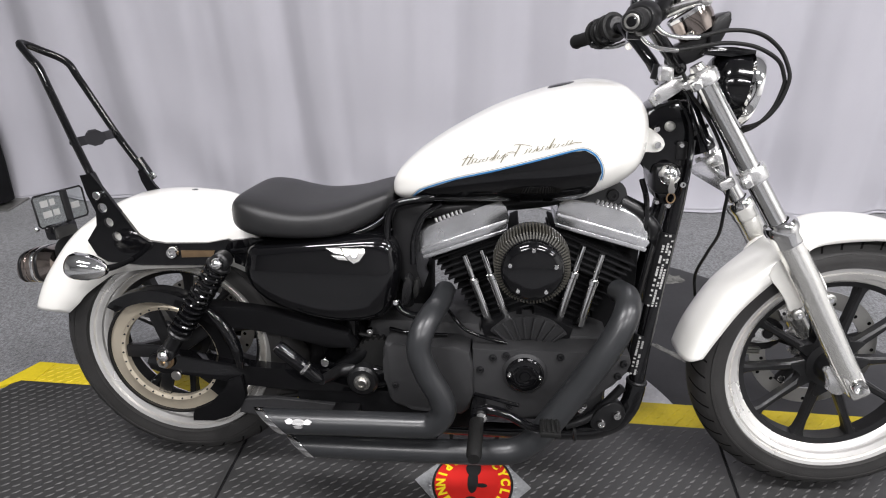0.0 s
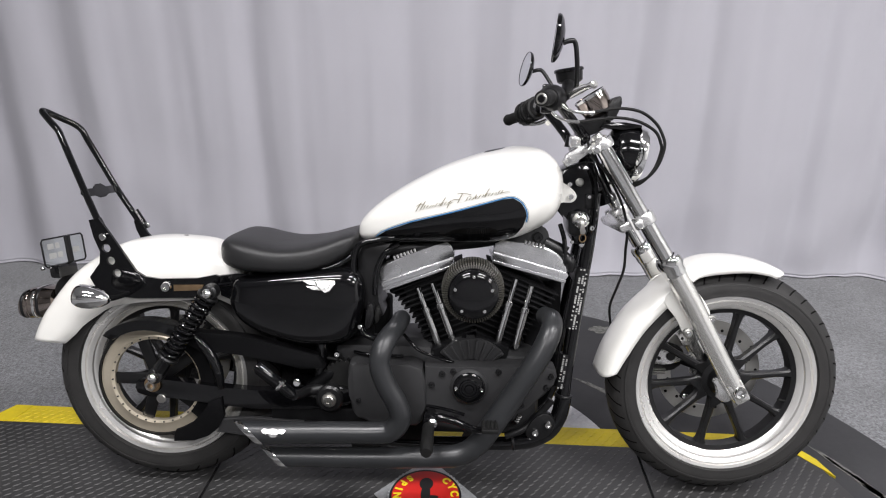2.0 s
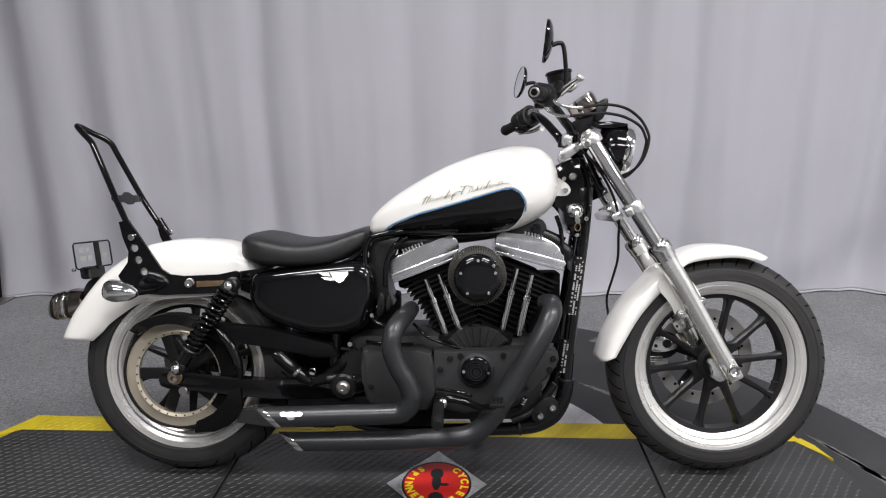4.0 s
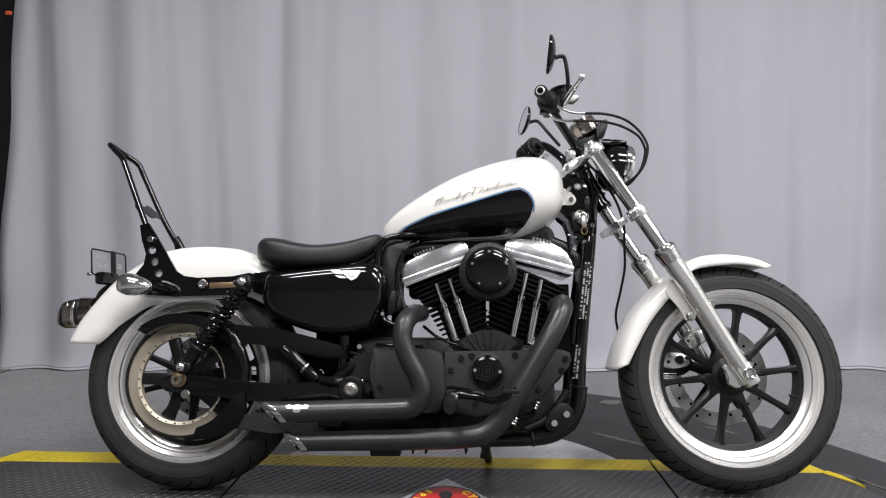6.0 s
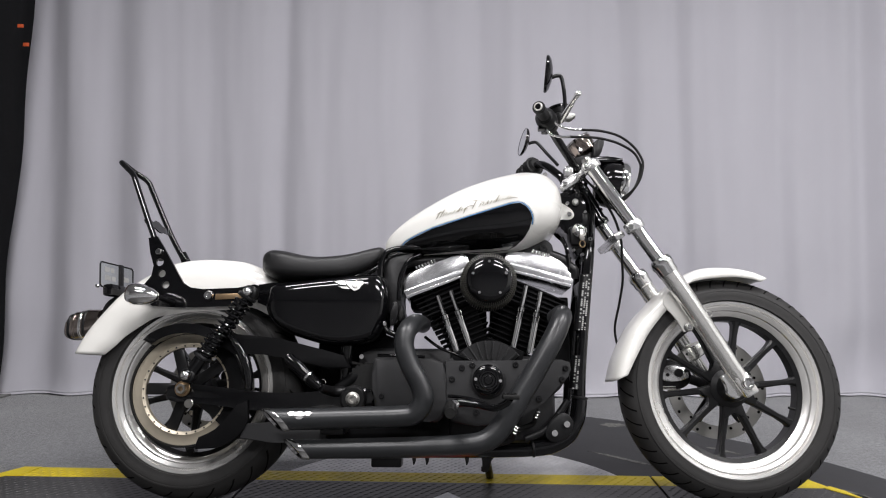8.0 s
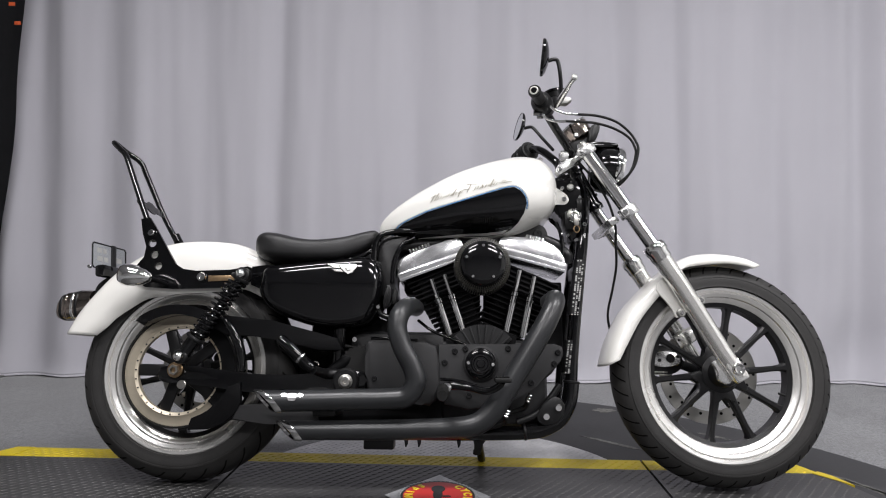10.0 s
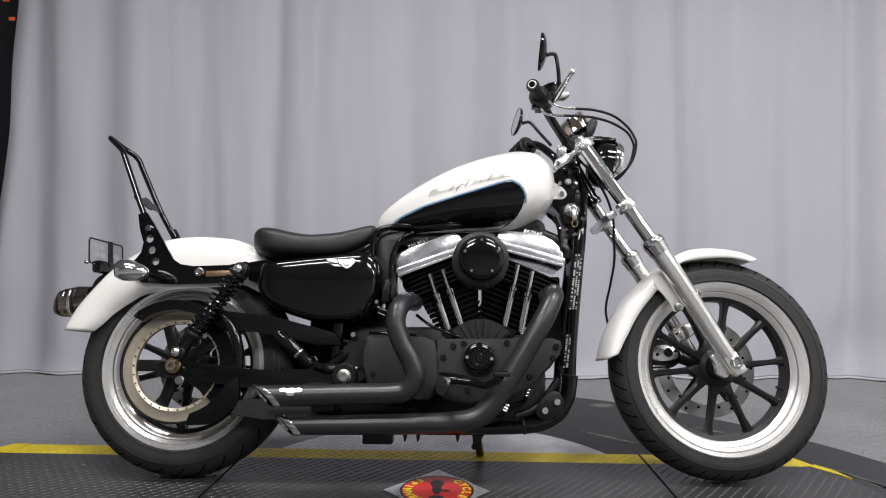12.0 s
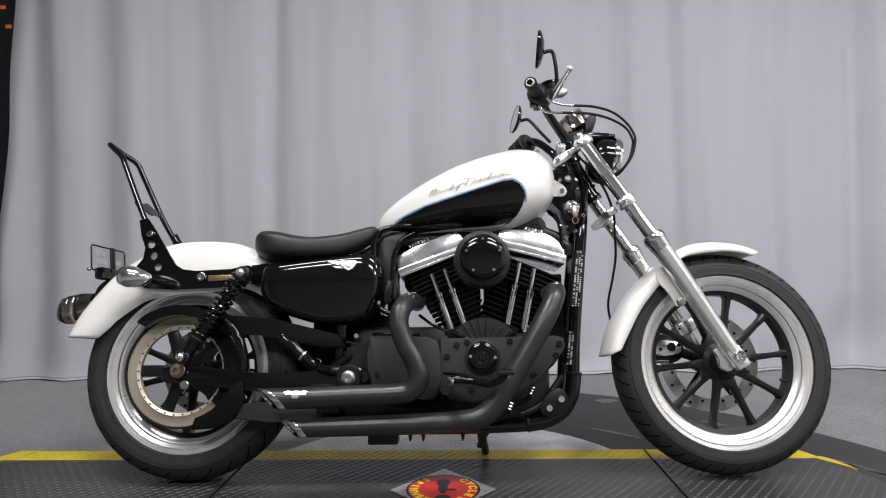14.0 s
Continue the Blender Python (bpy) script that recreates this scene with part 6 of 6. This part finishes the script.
        vs = [bm.verts.new(t @ Vector(p)) for p in ((0.066, -0.134, -0.0012), (0.0775, -0.134, -0.0014), (0.0740, -0.190, -0.0014), (0.060, -0.196, -0.0010), (0.066, -0.134, 0.0012), (0.0775, -0.134, 0.0014), (0.0740, -0.190, 0.0014), (0.060, -0.196, 0.0010))]
        for f in ((0, 1, 2, 3), (7, 6, 5, 4), (0, 4, 5, 1), (1, 5, 6, 2), (2, 6, 7, 3), (3, 7, 4, 0)):
            bm.faces.new([vs[i] for i in f])
        part("pleat", bm, PLEAT, air, smooth=False)
    bm = bmesh.new()
    lathe(bm, [(0, -0.2205), (0.030, -0.220), (0.046, -0.2185), (0.054, -0.215), (0.059, -0.209), (0.0615, -0.202), (0.0615, -0.194), (0, -0.194)], c, (0, 1, 0), 64)
    cv = part("cover", bm, GLOSS, air, "gloss black domed cover")
    for k in range(5):
        a = math.pi / 2 + 2 * math.pi * k / 5
        bm = bmesh.new()
        q = c + Vector((0.0455 * math.cos(a), -0.2175, 0.0455 * math.sin(a)))
        lathe(bm, [(0.0048, 0), (0.0048, 0.003), (0.0035, 0.005), (0.002, 0.005), (0.002, 0.003), (0, 0.003)], q, (0, -1, 0), 14)
        part("cover_screw", bm, CHROME, cv)
    # horn bracket behind the tank and engine top mount
    bm = bmesh.new()
    prism(bm, smooth2([(0.92, 0.700), (0.985, 0.735), (1.02, 0.73), (1.03, 0.70), (1.01, 0.68), (0.96, 0.685)], 3), -0.06, -0.05, 0.002)
    mt = part("top_mount", bm, WRINKLE, root, "grey top engine mount")
    bolt("mount_bolt", (1.0, -0.06, 0.708), 0.013, BLACK, mt, 0.008)
    bm = bmesh.new()
    tube(bm, [(1.02, -0.05, 0.690), (1.075, -0.06, 0.665)], 0.019, 18, smooth=False)
    part("sensor", bm, BLACK, mt)
    bm = bmesh.new()
    tube(bm, [(1.06, -0.06, 0.67), (1.085, -0.07, 0.645), (1.085, -0.07, 0.62)], [0.012, 0.014, 0.010], 12)
    part("connector", bm, BLACK, mt)
    # oil lines and a loom in front of the sprocket cover
    for pts in ([(0.66, -0.10, 0.45), (0.70, -0.13, 0.42), (0.75, -0.13, 0.40), (0.79, -0.12, 0.385)], [(0.53, -0.10, 0.40), (0.58, -0.115, 0.398), (0.66, -0.11, 0.395)]):
        part("oil_line", tube(bmesh.new(), pts, 0.0042, 10), GLOSS, root)


engine()


# ---- covers between seat and engine
def pillow(outline, y_back, y_edge, y_mid, rings=9, e=2.6):
    """A bulging cover: a plate whose outer face swells towards its middle."""
    cx = sum(p[0] for p in outline) / len(outline)
    cz = sum(p[1] for p in outline) / len(outline)
    bm = bmesh.new()
    rows = [[bm.verts.new((x, y_back, z)) for x, z in outline]]
    for k in range(rings):
        s = 1 - (k / rings) ** 1.7
        y = y_edge + (y_mid - y_edge) * (1 - s ** e) ** 0.6
        rows.append([bm.verts.new((cx + (x - cx) * s, y, cz + (z - cz) * s)) for x, z in outline])
    n = len(outline)
    for a, b in zip(rows, rows[1:]):
        for j in range(n):
            bm.faces.new((a[j], a[(j + 1) % n], b[(j + 1) % n], b[j]))
    bm.faces.new(rows[-1])
    bm.faces.new(rows[0][::-1])
    return bm


def covers():
    rim = [(0.217, 0.560), (0.230, 0.592), (0.30, 0.605), (0.42, 0.618), (0.520, 0.624), (0.552, 0.603), (0.560, 0.55), (0.549, 0.482), (0.524, 0.442), (0.470, 0.426), (0.388, 0.427), (0.294, 0.454), (0.242, 0.484), (0.217, 0.522)]
    bm = pillow(smooth2(rim, 5), 0.06, -0.112, -0.150, 18, 11.0)
    for v in bm.verts:
        v.co.y += 0.10 * max(0.0, v.co.z - 0.545) if v.co.y < 0 else 0.0
    root = part("side_cover", bm, GLOSS, bike, "gloss black side cover")
    def swell(x, z):
        """How far out the cover stands at (x, z), near its upper middle."""
        return -0.1500 + 0.10 * max(0.0, z - 0.545) + 0.3 * max(0.0, z - 0.592)

    # winged badge of raised chrome feathers
    badge = None
    for k, feather in enumerate(([(0.439, 0.600), (0.489, 0.601), (0.491, 0.592), (0.479, 0.575), (0.467, 0.570), (0.456, 0.577), (0.449, 0.586)], [(0.404, 0.600), (0.437, 0.600), (0.446, 0.587), (0.425, 0.589)],
                                 [(0.418, 0.586), (0.447, 0.5845), (0.455, 0.576), (0.434, 0.577)], [(0.452, 0.596), (0.480, 0.597), (0.474, 0.582), (0.464, 0.580)])):
        bm = bmesh.new()
        prism(bm, feather, 0.0, 0.008, 0.0018)
        for v in bm.verts:
            v.co.y += swell(v.co.x, v.co.z) - 0.0055 - 0.0025 * (k == 3) + 0.2 * (v.co.z - 0.586)
        ob = part("badge" if badge is None else "feather", bm, SATIN, badge or root, "chrome winged badge" if badge is None else "", smooth=False)
        badge = badge or ob
    # black plate, frame tubes and loom between the side cover and the rear cylinder
    bm = bmesh.new()
    prism(bm, [(0.540, 0.60), (0.540, 0.655), (0.552, 0.682), (0.58, 0.692), (0.63, 0.690), (0.605, 0.655), (0.592, 0.62), (0.588, 0.565), (0.594, 0.535), (0.606, 0.50), (0.572, 0.49), (0.556, 0.52)], -0.098, 0.05, 0.004)
    oc = part("electrics_cover", bm, BLACK, bike, "black electrics cover")
    part("loom", tube(bmesh.new(), [(0.540, -0.110, 0.560), (0.534, -0.115, 0.600), (0.533, -0.115, 0.645), (0.5416, -0.115, 0.678), (0.560, -0.115, 0.693), (0.6056, -0.112, 0.702), (0.66, -0.10, 0.708), (0.72, -0.09, 0.712)], 0.008, 12), GLOSS, oc)
    part("loom", tube(bmesh.new(), [(0.584, -0.100, 0.555), (0.585, -0.100, 0.600), (0.591, -0.100, 0.628), (0.603, -0.100, 0.655), (0.6175, -0.098, 0.672), (0.645, -0.09, 0.687)], 0.006, 12), GLOSS, oc)
    bm = bmesh.new()
    prism(bm, smooth2([(0.573, 0.541), (0.588, 0.534), (0.584, 0.490), (0.570, 0.478), (0.566, 0.488)], 2), -0.150, -0.12, 0.004)
    part("connector", bm, BLACK, oc)
    bm = bmesh.new()
    prism(bm, smooth2([(0.592, 0.530), (0.602, 0.528), (0.600, 0.498), (0.588, 0.490)], 2), -0.140, -0.115, 0.004)
    part("connector", bm, SOFT, oc)
    part("hose", tube(bmesh.new(), [(0.552, -0.13, 0.478), (0.562, -0.135, 0.462), (0.590, -0.14, 0.452), (0.63, -0.13, 0.45)], 0.008, 10), GLOSS, oc)
    bm = bmesh.new()
    disc(bm, (0.552, -0.142, 0.482), 0.006, 0.012, segs=14)
    part("hose_end", bm, CHROME, oc)
    bolt("cover_bolt", (0.528, -0.085, 0.638), 0.008, CHROME, oc, 0.010)
    bm = bmesh.new()
    box(bm, 0.345, 0.57, -0.03, 0.09, 0.215, 0.46, 0.02)
    ot = part("oil_tank", bm, FIN, bike, "black oil tank behind the covers")
    bm = bmesh.new()
    box(bm, 0.275, 0.36, 0.0, 0.09, 0.22, 0.402, 0.01)
    part("inner_fender", bm, FIN, ot)
    # dark filler added behind the pipes to hide the yellow edge beyond
    bm = bmesh.new()
    box(bm, 0.31, 0.73, -0.120, -0.094, 0.165, 0.250, 0.006)
    part("pipe_gap_filler", bm, MATT, ot)
    # two dark fillers added to close bright gaps beside the rear cylinder
    bm = bmesh.new()
    box(bm, 0.56, 0.612, 0.0, 0.09, 0.40, 0.515, 0.01)
    part("cover_gap_filler", bm, FIN, oc)
    bm = bmesh.new()
    box(bm, 0.612, 0.70, -0.02, 0.09, 0.535, 0.665, 0.01)
    part("intake_gap_filler", bm, FIN, oc)
    # pivot boss
    bm = bmesh.new()
    disc(bm, (0.470, -0.110, 0.282), 0.036, 0.06, segs=32, bevel=0.006)
    pv = part("pivot_boss", bm, BLACK, bike, "black swingarm pivot boss")
    bm = bmesh.new()
    lathe(bm, [(0.019, 0), (0.019, 0.004), (0.015, 0.005), (0.0145, 0.011), (0.012, 0.013), (0.006, 0.013), (0.005, 0.010), (0, 0.010)], (0.470, -0.140, 0.282), (0, -1, 0), 28)
    part("pivot_bolt", bm, STEEL, pv)
    for x, z in ((0.486, 0.395),):
        bolt("boss_bolt", (x, -0.105, z), 0.008, CHROME, pv)
    bm = bmesh.new()
    tube(bm, [(0.40, -0.09, 0.29), (0.43, -0.10, 0.31), (0.46, -0.10, 0.335), (0.49, -0.09, 0.36)], [0.014, 0.018, 0.018, 0.014], 14)
    part("web", bm, MATT, pv)
    bm = bmesh.new()
    n = 28
    prism(bm, [(0.505 + r * math.cos(2 * math.pi * (i + o) / n), 0.318 + r * math.sin(2 * math.pi * (i + o) / n)) for i in range(n) for o, r in ((0.0, 0.056), (0.3, 0.062), (0.6, 0.062), (0.9, 0.056))], -0.112, -0.075, 0.0008)
    part("front_sprocket", bm, SOFT, pv, "toothed belt sprocket", smooth=False)
    # passenger peg
    a, b = Vector((0.392, -0.19, 0.312)), Vector((0.301, -0.195, 0.393))
    d = (b - a).normalized()
    pg = part("passenger_peg", tube(bmesh.new(), [a, a + d * 0.01, b - d * 0.01, b], [0.010, 0.014, 0.0155, 0.012], 18, smooth=False), GLOSS, bike, "folded gloss black passenger peg")
    for k in range(5):
        bm = bmesh.new()
        an = radians(-150 + 30 * k)
        u = d.orthogonal().normalized()
        v = d.cross(u)
        o = (math.cos(an) * u + math.sin(an) * v) * 0.0148
        tube(bm, [a + d * 0.015 + o, b - d * 0.012 + o], 0.0028, 6, smooth=False)
        part("peg_strip", bm, GLOSS, pg)
    for q in (0.36,):
        bm = bmesh.new()
        disc(bm, a.lerp(b, q), 0.0172, 0.010, d, 20, 0.003)
        part("peg_ring", bm, CHROME, pg)
    bm = bmesh.new()
    tube(bm, [a, a + Vector((0.012, 0.03, -0.006)), (0.415, -0.13, 0.302), (0.445, -0.11, 0.30)], [0.011, 0.012, 0.014, 0.016], 14)
    part("peg_clevis", bm, BLACK, pg)
    bm = bmesh.new()
    disc(bm, (0.386, -0.132, 0.325), 0.010, 0.014, segs=16)
    part("peg_pin", bm, CHROME, pg)


covers()


# ---- exhaust
def pipe(name, pts, r, tip_x, slant):
    bm = bmesh.new()
    tube(bm, pts, r, 32, 10)
    zc, yc = pts[-1][2], pts[-1][1]

    def slash(b):
        """Cuts the end aslant: the top reaches back, the near side is shorter."""
        for v in b.verts:
            w = max(0.0, min(1.0, (tip_x + 0.10 - v.co.x) / 0.10))
            v.co.x += w * (-(v.co.z - zc) * slant - (v.co.y - yc) * 0.65)
        return b

    bmesh.ops.delete(bm, geom=[f for f in bm.faces if len(f.verts) > 10 and f.calc_center_median().x < tip_x + 0.05], context="FACES_ONLY")
    root = part(name, slash(bm), PIPE, bike, "matt black exhaust pipe with a slash-cut chrome end")
    R = r[-1] if isinstance(r, list) else r
    tip = part("slash_tip", slash(lathe(bmesh.new(), [(R + 0.0012, -0.004), (R + 0.0016, 0.012), (R + 0.0006, 0.015), (R - 0.003, 0.0145), (R - 0.004, 0.006)], (tip_x, yc, zc), (-1, 0, 0), 40)), CHROME, root, "chrome slash-cut tip")
    part("bore", slash(lathe(bmesh.new(), [(R - 0.0038, 0.008), (R - 0.004, -0.02), (R - 0.0045, -0.05), (0, -0.05)], (tip_x, yc, zc), (-1, 0, 0), 40)), MATT, tip, "matt black bore")
    return root


up = pipe("upper_exhaust", [(0.652, -0.075, 0.486), (0.646, -0.14, 0.484), (0.633, -0.195, 0.477), (0.618, -0.228, 0.453), (0.614, -0.238, 0.415), (0.630, -0.24, 0.368), (0.655, -0.24, 0.322), (0.664, -0.24, 0.283), (0.642, -0.238, 0.250), (0.60, -0.236, 0.2425), (0.50, -0.235, 0.2395), (0.40, -0.235, 0.236), (0.296, -0.235, 0.2335)],
          [0.023, 0.024, 0.025, 0.0255, 0.0255, 0.0255, 0.026, 0.0265, 0.0265, 0.0265, 0.0265, 0.0265, 0.0262], 0.296, 1.0)
pipe("lower_exhaust", [(1.024, -0.085, 0.505), (1.034, -0.14, 0.510), (1.025, -0.185, 0.49), (0.997, -0.205, 0.435), (0.947, -0.212, 0.352), (0.894, -0.215, 0.268), (0.856, -0.215, 0.212), (0.815, -0.215, 0.181), (0.755, -0.215, 0.1715), (0.68, -0.215, 0.168), (0.55, -0.215, 0.1645), (0.45, -0.215, 0.1625), (0.350, -0.215, 0.1605)],
                [0.024, 0.025, 0.0265, 0.0275, 0.028, 0.028, 0.0275, 0.027, 0.0265, 0.026, 0.0252, 0.0242, 0.0236], 0.350, 0.95)
# plain silver mark on the upper pipe
for k, (x, z, rx, rz) in enumerate(((0.358, 0.249, 0.016, 0.006), (0.338, 0.250, 0.009, 0.005), (0.378, 0.250, 0.009, 0.005), (0.358, 0.240, 0.010, 0.004))):
    bm = bmesh.new()
    vs = []
    for i in range(20):
        a = 2 * math.pi * i / 20
        px, pz = x + rx * math.cos(a) * (1 + 0.2 * math.sin(5 * a)), z + rz * math.sin(a)
        h = pz - 0.237
        vs.append(bm.verts.new((px, -0.235 - math.sqrt(max(0, 0.0268 ** 2 - h * h)) - 0.0002 * k, pz)))
    bm.faces.new(vs)
    part("mark", bm, CLAMP, up, "plain silver mark")
bm = bmesh.new()
box(bm, 0.40, 0.46, -0.21, -0.10, 0.195, 0.215, 0.004)
part("hanger", bm, BLACK, up)


# ---- rider controls
def controls():
    p = Vector((0.735, -0.13, 0.255))
    bm = bmesh.new()
    tube(bm, [p, (0.733, -0.20, 0.262), (0.733, -0.235, 0.266)], [0.016, 0.015, 0.013], 16)
    root = part("rider_peg", bm, GLOSS, bike, "rider foot peg with a rubber pad")
    bm = bmesh.new()
    tube(bm, [(0.733, -0.242, 0.267), (0.733, -0.25, 0.268), (0.733, -0.345, 0.258), (0.733, -0.357, 0.257)], [0.009, 0.0145, 0.0155, 0.012], 16, smooth=False)
    part("rubber", bm, SOFT, root)
    bm = bmesh.new()
    disc(bm, (0.742, -0.236, 0.272), 0.012, 0.02, segs=18, bevel=0.005)
    part("pin", bm, CHROME, root)
    bm = bmesh.new()
    tube(bm, [(0.728, -0.205, 0.268), (0.76, -0.215, 0.277), (0.80, -0.225, 0.272), (0.84, -0.250, 0.265), (0.868, -0.275, 0.276), (0.878, -0.285, 0.288)], [0.012, 0.011, 0.009, 0.009, 0.009, 0.008], 14)
    pd = part("brake_pedal", bm, GLOSS, bike, "gloss black brake pedal arm")
    bm = bmesh.new()
    box(bm, 0.858, 0.898, -0.320, -0.272, 0.287, 0.299, 0.003)
    pad = part("pad", bm, SOFT, pd, "ribbed rubber pedal pad")
    for k in range(4):
        bm = bmesh.new()
        box(bm, 0.862 + 0.009 * k, 0.867 + 0.009 * k, -0.318, -0.274, 0.299, 0.302, 0.001)
        part("rib", bm, SOFT, pad)
    bm = bmesh.new()
    tube(bm, [(0.725, -0.18, 0.292), (0.77, -0.19, 0.288), (0.82, -0.19, 0.275)], 0.0045, 8)
    part("rod", bm, GLOSS, pd)


controls()
